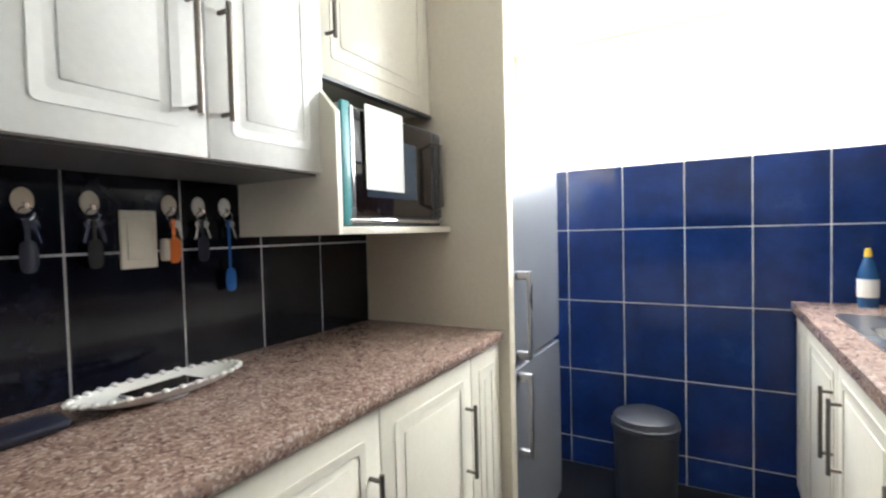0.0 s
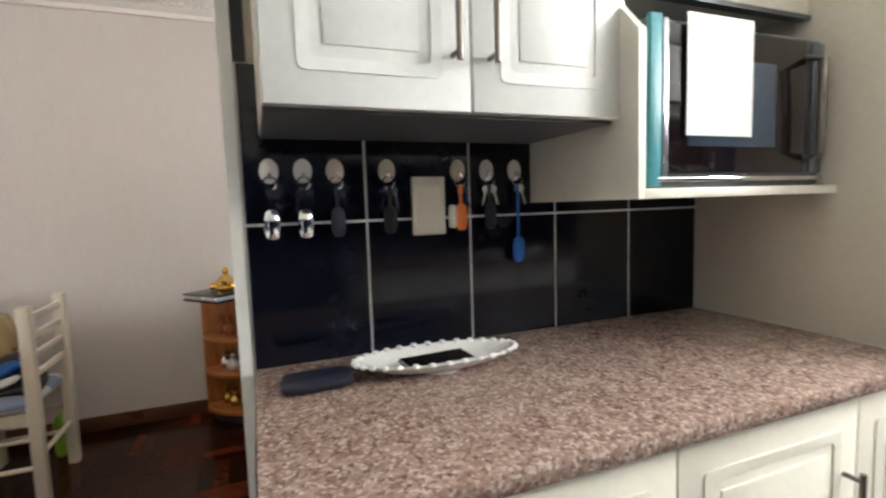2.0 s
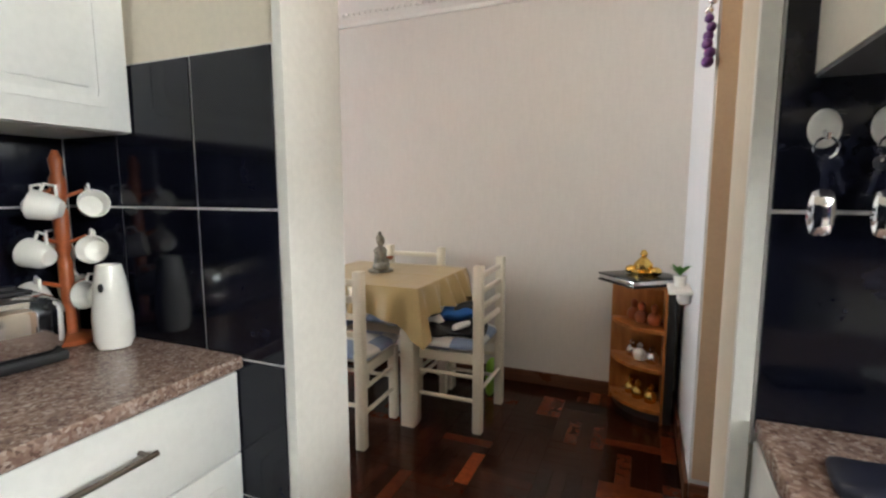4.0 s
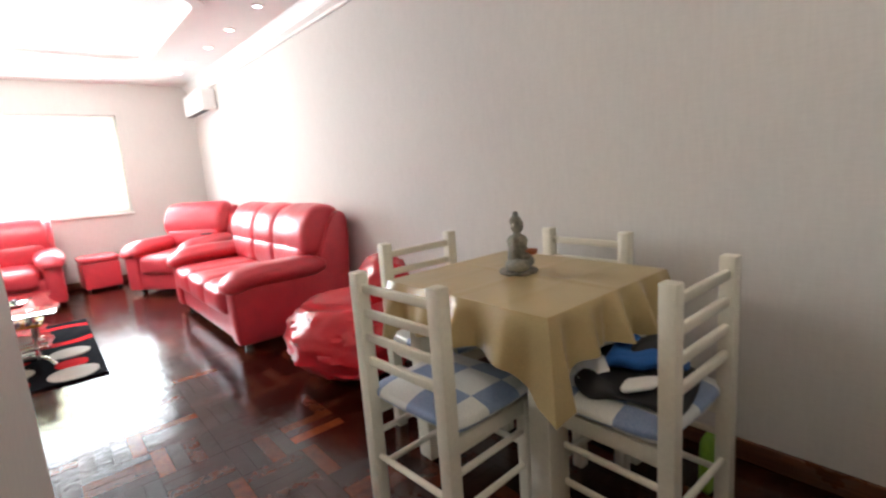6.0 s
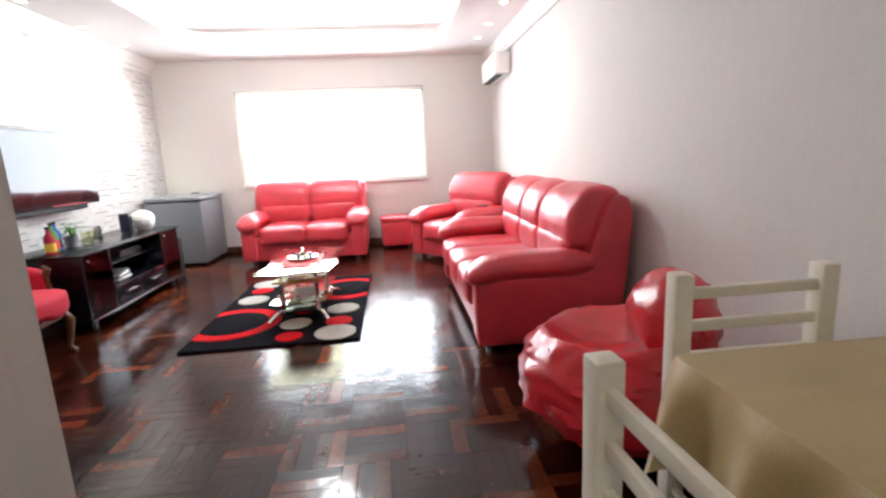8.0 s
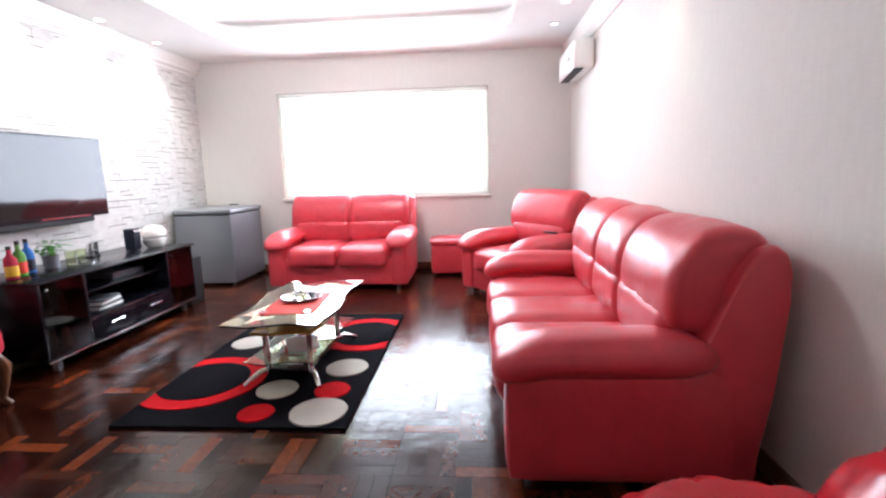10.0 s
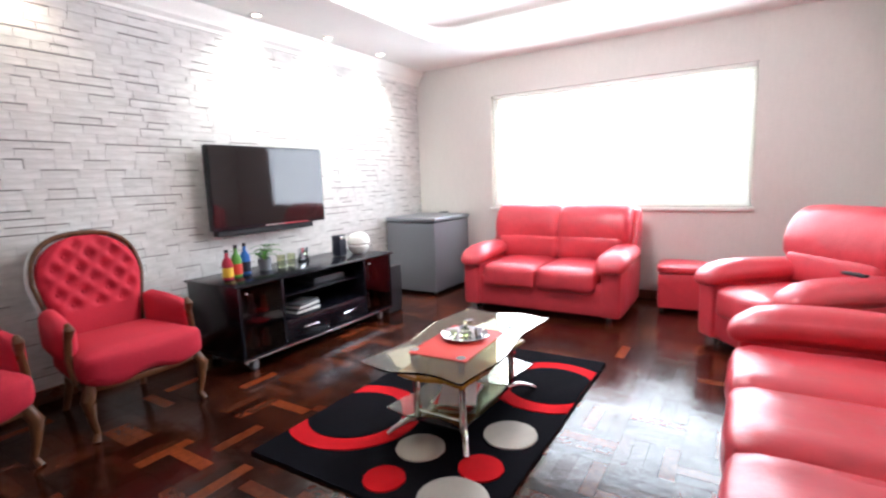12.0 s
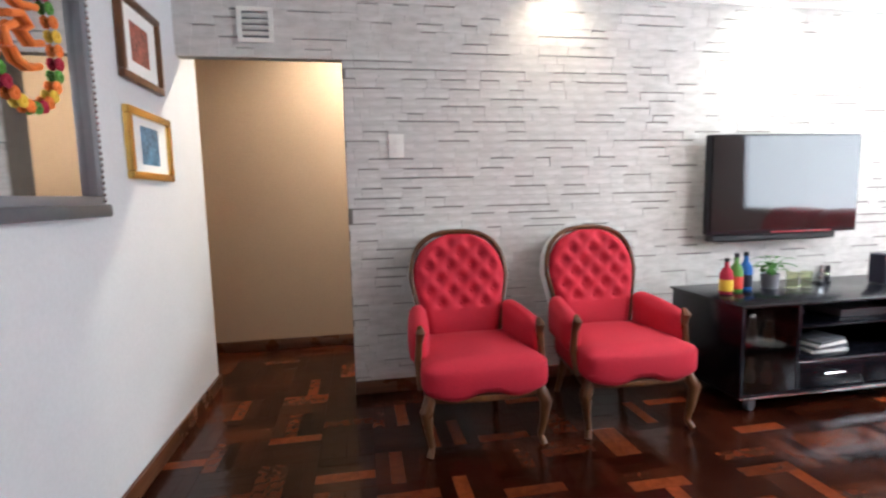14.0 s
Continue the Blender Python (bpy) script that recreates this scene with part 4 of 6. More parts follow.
edge = []
for (xa, ya), (xb, yb) in (((RX0, RY0), (RX1, RY0)), ((RX1, RY0), (RX1, RY1)), ((RX1, RY1), (RX0, RY1)), ((RX0, RY1), (RX0, RY0))):
    for k in range(60):
        t = k / 60
        edge.append((xa + (xb - xa) * t + 0.006 * noise.noise(Vector((k * 1.3, xa, ya))), ya + (yb - ya) * t + 0.006 * noise.noise(Vector((k * 1.3, ya, xb)))))
part("shag_field", slab(edge, 0.0, 0.016), M_RUGB, rug)
MIDX, MIDY = (RX0 + RX1) / 2, (RY0 + RY1) / 2
for flip in (0, 1):
    def place(cx, cy):
        return (2 * MIDX - cx, 2 * MIDY - cy) if flip else (cx, cy)
    cx, cy = place(-4.74, 0.69)
    part("ring", slab(clipped(shag_circle(cx, cy, 0.355, seed=flip)), 0.010, 0.021, 0.003), M_RUGR, rug, "red ring")
    part("ring_middle", slab(clipped(shag_circle(cx, cy, 0.255, seed=3 + flip)), 0.014, 0.0245, 0.003), M_RUGB, rug)
    for dx, dy, r, mm, nm in ((-4.63, 1.18, 0.115, M_RUGG, "grey_dot"), (-4.93, 1.50, 0.13, M_RUGG, "grey_dot"), (-4.62, 1.50, 0.098, M_RUGR, "red_dot"), (-4.36, 1.18, 0.09, M_RUGR, "red_dot"), (-4.38, 1.50, 0.145, M_RUGG, "grey_dot"), (-4.95, 1.19, 0.08, M_RUGR, "red_dot")):
        cx, cy = place(dx, dy)
        part(nm, slab(clipped(shag_circle(cx, cy, r, 40, dx)), 0.012, 0.023, 0.003), mm, rug)

# coffee table
ct = thing("coffee_table", -5.05, 1.20, 0.016, 0, "two-tier glass coffee table on chrome legs", "coffee table")


def wavy(hx_, hy_, amp, n=40):
    out = []
    for (xa, ya), (xb, yb) in (((-hx_, -hy_), (hx_, -hy_)), ((hx_, -hy_), (hx_, hy_)), ((hx_, hy_), (-hx_, hy_)), ((-hx_, hy_), (-hx_, -hy_))):
        nx, ny = (yb - ya), -(xb - xa)
        ln = math.hypot(nx, ny)
        for k in range(n):
            t = k / n
            wv = amp * math.sin(2 * math.pi * t * 1.0) * math.sin(math.pi * t)
            out.append((xa + (xb - xa) * t + nx / ln * wv, ya + (yb - ya) * t + ny / ln * wv))
    return out


part("glass_top", slab(wavy(0.52, 0.27, 0.035), 0.40, 0.41, 0.002), M_TOPGL, ct, "wavy-edged clear glass top")
part("amber_shelf", slab(wavy(0.36, 0.18, 0.02), 0.30, 0.315, 0.003), M_AMBER, ct, "amber wooden shelf")
part("lower_glass", slab(wavy(0.42, 0.21, 0.03), 0.15, 0.158, 0.002), M_GLASS, ct, "lower glass shelf")
part("dark_base", cushion(-0.30, 0.30, -0.13, 0.13, 0.045, 0.075, 0.012, 0.0), M_BLACK, ct)
for sx in (-1, 1):
    for sy in (-1, 1):
        part("chrome_post", cyl(sx * 0.28, sy * 0.13, 0.05, 0.40, 0.018, n=14), M_CHROME, ct)
        part("chrome_foot", tube([(sx * 0.24, sy * 0.11, 0.06), (sx * 0.32, sy * 0.16, 0.06), (sx * 0.38, sy * 0.20, 0.035), (sx * 0.41, sy * 0.22, 0.014)], [0.016, 0.016, 0.014, 0.013], 10), M_CHROME, ct)
        part("disc_cap", cyl(sx * 0.28, sy * 0.13, 0.41, 0.416, 0.022, n=16), M_CHROME, ct)
    part("chrome_crossbar", tube([(sx * 0.28, -0.13, 0.10), (sx * 0.28, 0.13, 0.10)], 0.010, 8), M_CHROME, ct)
solo("placemat", moved(box(-0.24, 0.24, -0.155, 0.155, 0, 0.003, 0.001), pose(-4.97, 1.205, 0.4275, 0, 0, 3)), M_REDMAT, "red rectangular placemat on the glass table", "placemat")
sp = thing("serving_plate", -5.04, 1.20, 0.4308, 0, "round silver plate holding a small glass decanter", "plate")
part("plate", lathe([(0.0, 0), (0.07, 0), (0.11, 0.012), (0.125, 0.02), (0.122, 0.023), (0.105, 0.016), (0.07, 0.006), (0.0, 0.006)], n=36), M_CHROME, sp)
part("decanter", lathe([(0.004, 0.0065), (0.03, 0.0065), (0.033, 0.02), (0.022, 0.04), (0.010, 0.055), (0.009, 0.085), (0.014, 0.09), (0.004, 0.092)], -0.01, 0.0, 18), M_GLASS, sp)
for k, (dx, dy) in enumerate(((0.05, 0.03), (-0.05, -0.04), (0.03, -0.05), (-0.05, 0.05))):
    part("tumbler", lathe([(0.004, 0.0065), (0.017, 0.0065), (0.02, 0.04), (0.018, 0.04), (0.015, 0.012), (0.004, 0.010)], dx, dy, 14), M_CHROME if k % 2 else M_GLASS, sp)
mg = thing("magazines", -4.91, 1.225, 0.175, 8, "loose stack of magazines on the lower glass shelf", "magazines")
for k, mm in enumerate((M_PAPER, M_REDMAT, M_PAPER)):
    part("magazine", moved(box(-0.13, 0.13, -0.09, 0.09, 0, 0.007, 0.001), pose(0.01 * k, 0.006 * k, 0.0075 * k, 0, 0, 9 * k)), mm, mg)

# chest freezer
fz = thing("chest_freezer", -7.62, -0.72, 0, 0, "small silver-grey chest freezer with a flat lid", "freezer")
part("body", cushion(-0.38, 0.38, -0.33, 0.33, 0.03, 0.80, 0.018, 0.0), M_SILVER, fz)
part("lid", cushion(-0.39, 0.39, -0.33, 0.345, 0.805, 0.86, 0.018, 0.002), M_SILVER, fz)
part("seal", box(-0.375, 0.375, -0.325, 0.325, 0.80, 0.805), M_BLACKM, fz, smooth=False)
part("hinge", box(-0.385, -0.33, -0.05, 0.05, 0.86, 0.875, 0.004), M_GREYP, fz)
for sx in (-1, 1):
    for sy in (-1, 1):
        part("foot", cyl(sx * 0.32, sy * 0.28, 0, 0.031, 0.022), M_BLACKM, fz)

# television stand
X0, X1, Y0, Y1 = -6.40, -4.80, -0.92, -0.345
st = thing("tv_stand", 0, 0, 0, 0, "black lacquered television stand on castors with open shelves", "tv stand")
part("glass_top", box(X0 - 0.02, X1 + 0.02, Y0, Y1 + 0.02, 0.595, 0.61, 0.004), M_BLACK, st, "black glass top")
part("bottom_board", box(X0, X1, Y0, Y1, 0.09, 0.115, 0.004), M_BLACK, st)
part("front_strip", box(X0, X1, Y1, Y1 + 0.008, 0.088, 0.10, 0.002), M_CHROME, st)
for x in (X0 + 0.012, X0 + 0.36, X1 - 0.36, X1 - 0.012):
    part("upright", box(x - 0.012, x + 0.012, Y0, Y1 - 0.002, 0.115, 0.595, 0.003), M_BLACK, st)
part("back_panel", box(X0 + 0.024, X1 - 0.024, Y0, Y0 + 0.012, 0.115, 0.595), M_BLACKM, st, smooth=False)
part("shelf", box(X0 + 0.372, X1 - 0.372, Y0 + 0.012, Y1 - 0.01, 0.265, 0.28, 0.003), M_BLACK, st)
part("shelf", box(X0 + 0.372, X1 - 0.372, Y0 + 0.012, Y1 - 0.06, 0.44, 0.452, 0.003), M_BLACK, st)
part("shelf_edge", box(X0 + 0.372, X1 - 0.372, Y1 - 0.01, Y1 - 0.004, 0.265, 0.272), M_CHROME, st, smooth=False)
for k in range(2):
    xa = X0 + 0.376 + k * 0.425
    dr = part("drawer", box(xa, xa + 0.42, Y1 - 0.02, Y1 - 0.002, 0.122, 0.258, 0.003), M_BLACK, st)
    part("handle", tube([(xa + 0.14, Y1 + 0.012, 0.20), (xa + 0.28, Y1 + 0.012, 0.20)], 0.005, 8), M_CHROME, dr)
for xa in (X0 + 0.026, X1 - 0.346):
    d_ = part("glass_door", box(xa, xa + 0.32, Y1 - 0.008, Y1 - 0.003, 0.12, 0.59), glass_mat("smoked_glass", (0.16, 0.15, 0.15)), st, "smoked glass door", smooth=False)
    part("knob", ball(xa + 0.29, Y1 + 0.006, 0.55, 0.010, u=10, v=8), M_CHROME, d_)
    part("inner_shelf", box(xa, xa + 0.32, Y0 + 0.012, Y1 - 0.03, 0.345, 0.357), M_BLACK, st, smooth=False)
for x in (X0 + 0.12, X1 - 0.12):
    for y in (Y0 + 0.08, Y1 - 0.06):
        part("castor", moved(cyl(0, 0, -0.014, 0.014, 0.034, n=18), pose(x, y, 0.034, 90, 0, 20)), M_GREYP, st)
        part("castor_fork", box(x - 0.018, x + 0.018, y - 0.01, y + 0.01, 0.05, 0.091, 0.003), M_CHROME, st)
side = thing("side_box", -6.55, -0.62, 0, 0, "low black box beside the television stand", "box")
part("body", cushion(-0.11, 0.11, -0.2, 0.2, 0.02, 0.45, 0.012, 0.0, cuts=3), M_BLACKM, side)
part("foot_board", box(-0.10, 0.10, -0.19, 0.19, 0, 0.021), M_BLACKM, side, smooth=False)
for xx, cols in ((X0 + 0.18, (M_TERRA, M_PAPER)), (X1 - 0.2, (M_TERRA, M_PAPER, M_GOLD))):
    for zz in (0.116, 0.358):
        for k, mm in enumerate(cols):
            solo("ornament", lathe([(0.004, 0), (0.025, 0.004), (0.03, 0.05), (0.016, 0.09), (0.02, 0.12 + 0.02 * k), (0.004, 0.13 + 0.02 * k)], 0, 0, 14), mm, "small ornament behind smoked glass in the stand", "ornament", "ornaments in the stand").location = (xx - 0.08 + 0.08 * k, Y1 - 0.12 - 0.03 * k, zz)
bk = thing("book_stack", -5.45, -0.50, 0.281, 6, "short stack of white books on the middle shelf", "books")
for k in range(4):
    part("book", moved(box(-0.12, 0.12, -0.08, 0.08, 0, 0.018, 0.002), pose(0, 0, 0.0185 * k, 0, 0, 5 * k - 6)), M_PAPER if k % 2 == 0 else M_GREYP, bk)
dk = solo("dvd_player", cushion(-5.95, -5.60, -0.82, -0.5, 0.453, 0.50, 0.006, 0.0, cuts=3), M_GREYP, "flat grey media player on the upper shelf", "player")

# things on the stand
for k, (x, y, c1, c2, h) in enumerate(((-4.93, -0.62, M_YELLOW, M_DRED, 0.21), (-5.03, -0.66, M_REDMAT, M_GREEN, 0.23), (-5.13, -0.70, M_NAVY, M_BLUEC, 0.23))):
    bt = thing("liquor_bottle", x, y, 0.611, 0, "coloured spirits bottle with a bright label", "bottle", "bottles on the stand")
    part("glass_body", lathe([(0.004, 0), (0.034, 0.002), (0.036, 0.02), (0.036, h * 0.55), (0.028, h * 0.66), (0.013, h * 0.76), (0.012, h * 0.92), (0.004, h * 0.92)], n=18), c2, bt)
    part("label_band", lathe([(0.0365, 0.02), (0.037, 0.022), (0.037, h * 0.40), (0.0365, h * 0.41)], n=18), c1, bt)
    part("cap", lathe([(0.004, h * 0.9), (0.014, h * 0.9), (0.014, h), (0.004, h)], n=14), M_BLACKM, bt)
pl = thing("potted_plant", -5.30, -0.70, 0.611, 0, "small leafy green plant in a glass pot", "plant")
part("pot", lathe([(0.004, 0), (0.045, 0.0), (0.052, 0.09), (0.047, 0.09), (0.042, 0.01), (0.004, 0.008)], n=20), M_SILVER, pl)
part("soil", cyl(0, 0, 0.07, 0.078, 0.044), M_BLACKM, pl)
rng = random.Random(7)


def leaf_mesh(length, wid):
    bm = bmesh.new()
    L, R, Cc = [], [], []
    for k in range(7):
        t = k / 6
        ww = wid * math.sin(math.pi * min(1, t * 0.95 + 0.05)) ** 0.8
        zz = -0.35 * length * t * t
        L.append(bm.verts.new((length * t, ww, zz + 0.2 * ww)))
        R.append(bm.verts.new((length * t, -ww, zz + 0.2 * ww)))
        Cc.append(bm.verts.new((length * t, 0, zz)))
    for k in range(6):
        bm.faces.new((Cc[k], Cc[k + 1], L[k + 1], L[k]))
        bm.faces.new((R[k], R[k + 1], Cc[k + 1], Cc[k]))
    bmesh.ops.solidify(bm, geom=bm.faces[:], thickness=0.001)
    return bm


for k in range(22):
    a = rng.uniform(0, 360)
    h = rng.uniform(0.10, 0.19)
    rr = rng.uniform(0.0, 0.06)
    ca, sa = math.cos(radians(a)), math.sin(radians(a))
    part("stem", tube([(0, 0, 0.07), (ca * rr * 0.5, sa * rr * 0.5, h * 0.8), (ca * rr, sa * rr, h)], 0.0018, 5), M_GREEN, pl)
    part("leaf", moved(leaf_mesh(rng.uniform(0.06, 0.10), rng.uniform(0.018, 0.028)), pose(ca * rr, sa * rr, h, 0, rng.uniform(-35, 10), a)), M_GREEN, pl)
for k, x in enumerate((-5.42, -5.52)):
    solo("drinking_glass", moved(lathe([(0.004, 0), (0.03, 0), (0.034, 0.10), (0.032, 0.10), (0.028, 0.008), (0.004, 0.008)]), pose(x, -0.66, 0.611)), M_GLASS, "clear drinking glass on the television stand", "glass", "glasses on the stand")
pf = thing("crystal_ornament", -5.70, -0.72, 0.611, 14, "small faceted silver and glass ornament", "ornament")
part("block", cushion(-0.05, 0.05, -0.02, 0.02, 0.02, 0.12, 0.006, 0.0, cuts=3), M_CHROME, pf)
part("foot", box(-0.055, 0.055, -0.025, 0.025, 0, 0.02, 0.003), M_BLACK, pf)
part("facet", moved(lathe([(0.002, -0.02), (0.03, 0), (0.002, 0.02)], n=6), pose(0, 0.02, 0.075, 90)), M_GLASS, pf, smooth=False)
sk = thing("desktop_speaker", -6.07, -0.66, 0.611, 10, "upright dark blue-black speaker", "speaker")
part("cabinet", cushion(-0.05, 0.05, -0.045, 0.045, 0, 0.185, 0.008, 0.0, cuts=3), M_NAVY, sk)
part("chrome_band", box(-0.051, 0.051, 0.044, 0.048, 0.155, 0.17, 0.001), M_CHROME, sk)
gl = thing("globe_lamp", -6.24, -0.58, 0.611, 0, "white domed table lamp with a clear band", "lamp")
part("dome", lathe([(0.09, 0.085), (0.104, 0.10), (0.10, 0.14), (0.075, 0.175), (0.04, 0.192), (0.004, 0.197)], n=28), M_PORC, gl)
part("glass_bowl", lathe([(0.004, 0.0), (0.06, 0.0), (0.09, 0.03), (0.10, 0.07), (0.09, 0.085), (0.004, 0.08)], n=28), M_PORC, gl)

# television and sound bar
tv = thing("television", -5.615, -0.96, 1.245, -1.5, "wall-mounted flat black television", "television")
part("bezel", cushion(-0.555, 0.555, -0.03, 0.03, -0.325, 0.325, 0.01, 0.0), M_BLACK, tv)
part("screen", box(-0.54, 0.54, 0.028, 0.0325, -0.295, 0.31), M_SCREEN, tv, smooth=False)
part("silver_strip", box(-0.35, 0.10, 0.030, 0.034, -0.318, -0.308), M_CHROME, tv, smooth=False)
part("wall_bracket", box(-0.15, 0.15, -0.155, -0.028, -0.12, 0.12, 0.01), M_BLACKM, tv)
sb = thing("sound_bar", -5.60, -1.02, 0.895, 0, "slim black sound bar under the television", "speaker")
part("bar", cushion(-0.48, 0.48, -0.04, 0.045, -0.028, 0.028, 0.02, 0.0), M_BLACKM, sb)
part("bracket", box(-0.1, 0.1, -0.095, -0.035, -0.02, 0.02), M_BLACKM, sb, smooth=False)

# air conditioner
ac = thing("air_conditioner", -7.33, LW, 2.25, 0, "white split air conditioner high on the wall", "air conditioner")
part("casing", cushion(-0.42, 0.42, -0.205, -0.001, -0.13, 0.135, 0.035, 0.004), M_WHITE, ac)
part("louvre", moved(box(-0.38, 0.38, -0.035, 0.035, -0.004, 0.004, 0.002), pose(0, -0.17, -0.118, 30)), M_WHITE, ac)
part("air_slot", box(-0.38, 0.38, -0.19, -0.10, -0.136, -0.128), M_BLACKM, ac, smooth=False)
part("badge", box(0.18, 0.28, -0.2135, -0.2095, -0.03, -0.01), M_GREYP, ac, smooth=False)


# buttoned armchairs
def parlour_chair():
    c = thing("parlour_chair", 0, 0, 0, 0, "red buttoned armchair with a carved wooden frame and rounded back", "armchair", "pair of red parlour chairs")
    # seat: front towards +y
    sh = [(-0.30, 0.29), (-0.16, 0.31), (0, 0.315), (0.16, 0.31), (0.30, 0.29)]
    out = [(-0.25, -0.22)] + [(0.25, -0.22)] + [(0.31, 0.27)] + [(x, y) for x, y in sh[::-1][1:-1]] + [(-0.31, 0.27)]
    bm = cushion(-0.30, 0.30, -0.24, 0.31, 0.27, 0.45, 0.045, 0.02, cuts=11)
    for v in bm.verts:
        f = (v.co.y + 0.24) / 0.55
        v.co.x *= 0.86 + 0.16 * f
        if v.co.z < 0.33 and v.co.y > 0.2:
            v.co.z += 0.018 * math.cos(v.co.x * 21)
    part("seat", bm, M_VELVET, c)
    part("seat_rail", slab([(x * 0.97, y * 0.96) for x, y in out], 0.255, 0.285, 0.006), M_DARKW, c)
    for sx in (-1, 1):
        part("front_leg", tube([(sx * 0.27, 0.25, 0.28), (sx * 0.295, 0.275, 0.22), (sx * 0.285, 0.27, 0.12), (sx * 0.27, 0.262, 0.04), (sx * 0.285, 0.285, 0.0)], [0.03, 0.032, 0.02, 0.015, 0.018], 10), M_DARKW, c)
        part("back_leg", tube([(sx * 0.20, -0.21, 0.28), (sx * 0.20, -0.24, 0.15), (sx * 0.21, -0.30, 0.0)], [0.024, 0.02, 0.016], 10), M_DARKW, c)
        bm = cushion(-0.045, 0.045, -0.22, 0.16, 0.40, 0.60, 0.04, 0.012)
        for v in bm.verts:
            f = (v.co.y + 0.22) / 0.38
            if v.co.z > 0.5:
                v.co.z += 0.05 * (1 - f) - 0.02
        part("arm_pad", moved(bm, pose(sx * 0.285, 0, 0, 0, 0, -sx * 7)), M_VELVET, c)
        part("arm_post", tube([(sx * 0.30, 0.20, 0.30), (sx * 0.315, 0.17, 0.42), (sx * 0.305, 0.165, 0.52), (sx * 0.30, 0.19, 0.575), (sx * 0.30, 0.165, 0.60)], [0.022, 0.018, 0.018, 0.024, 0.012], 10), M_DARKW, c)
    tilt = Matrix.Translation((0, -0.22, 0.42)) @ Matrix.Rotation(radians(12), 4, "X")

    def outline(k, n=40):
        pts = []
        for i in range(n + 1):
            t = math.pi * i / n
            pts.append((k * 0.265 * math.copysign(abs(math.cos(t)) ** 0.75, math.cos(t)), 0.33 + k * 0.26 * math.sin(t) ** 0.8))
        return [(k * 0.20, 0.0)] + [(k * 0.225, 0.12)] + pts + [(-k * 0.225, 0.12), (-k * 0.20, 0.0)]

    fr = outline(1.05)
    bm = bmesh.new()
    add_tube(bm, [(x, 0, z) for x, z in fr], 0.015, 8)
    part("back_frame", moved(bm, tilt), M_DARKW, c, "carved wooden back frame")
    # padded, buttoned back: grid inside the outline
    bm = bmesh.new()
    n, mrows = 36, 44
    grid = []
    for j in range(mrows + 1):
        z = 0.585 * j / mrows
        if z <= 0.33:
            half = 0.20 + 0.065 * (z / 0.33) ** 0.8
        else:
            half = 0.265 * max(0.0, 1 - ((z - 0.33) / 0.262) ** 2.4) ** 0.5
        row = []
        for i in range(n + 1):
            u = -1 + 2 * i / n
            x = u * max(half, 0.03)
            edge_ = min(1, (1 - abs(u)) * 5) * min(1, (0.60 - z) * 12)
            tuft = 0.0
            if z > 0.17:
                a_, b_ = x / 0.062, (z - 0.19) / 0.07
                tuft = 0.030 * abs(math.cos(math.pi * (a_ + b_) / 2) * math.cos(math.pi * (a_ - b_) / 2)) ** 1.5
            row.append(bm.verts.new((x, 0.008 + 0.040 * max(0, edge_) ** 0.5 - tuft * max(0, edge_), z)))
        grid.append(row)
    back = [[bm.verts.new((v.co.x, -0.010, v.co.z)) for v in row] for row in grid]
    for g, flip in ((grid, False), (back, True)):
        for a_, b_ in zip(g, g[1:]):
            for i in range(n):
                q = (a_[i], b_[i], b_[i + 1], a_[i + 1])
                bm.faces.new(q[::-1] if flip else q)
    rim = [r[0] for r in grid] + grid[-1][1:] + [r[n] for r in grid[::-1]][1:] + grid[0][1:n][::-1]
    rimb = [r[0] for r in back] + back[-1][1:] + [r[n] for r in back[::-1]][1:] + back[0][1:n][::-1]
    for i in range(len(rim)):
        k = (i + 1) % len(rim)
        bm.faces.new((rim[i], rimb[i], rimb[k], rim[k]))
    part("back_pad", moved(bm, tilt), M_VELVET, c, "deep-buttoned red back pad")
    for j in range(5):
        for i in range(-3, 4):
            x, z = i * 0.062, 0.19 + j * 0.07
            if (i + j) % 2 == 0 and abs(x) < (0.20 if j < 4 else 0.15):
                part("button", moved(ball(x, 0.021, z, 0.009, 0.005, 0.009, 8, 6), tilt), M_VELVET, c)
    part("back_panel", moved(slab([(x, z) for x, z in outline(1.07)], -0.105, -0.016), tilt @ Matrix.Rotation(radians(90), 4, "X") @ Matrix.Diagonal((1, 1, -1, 1))), M_PAPER, c, "pale cloth outer back")
    return c


pc = parlour_chair()
pc.matrix_world = pose(-3.395, -0.575, 0, 0, 0, 1)
copy_thing(pc, pose(-4.20, -0.575, 0, 0, 0, -1))

# wall fittings on the stone wall
sw = thing("light_switch", -3.07, TW + 0.007, 1.52, 0, "white two-gang light switch on the stone wall", "switch")
part("plate", box(-0.045, 0.045, 0, 0.010, -0.07, 0.07, 0.003), M_WHITE, sw)
for zz in (-0.025, 0.025):
    part("rocker", box(-0.015, 0.015, 0.010, 0.014, zz - 0.018, zz + 0.018, 0.002), M_PORC, sw)
vt = thing("wall_vent", -2.31, TW + 0.007, 2.185, 0, "square white louvred wall vent above the opening", "vent")
part("backing", box(-0.085, 0.085, 0, 0.004, -0.085, 0.085), M_GREYP, vt, smooth=False)
part("frame", moved(ring_slab(round_rect(-0.095, 0.095, -0.095, 0.095, 0.004), round_rect(-0.07, 0.07, -0.07, 0.07, 0.003), 0, 0.014), pose(0, 0.014, 0, 90)), M_WHITE, vt)
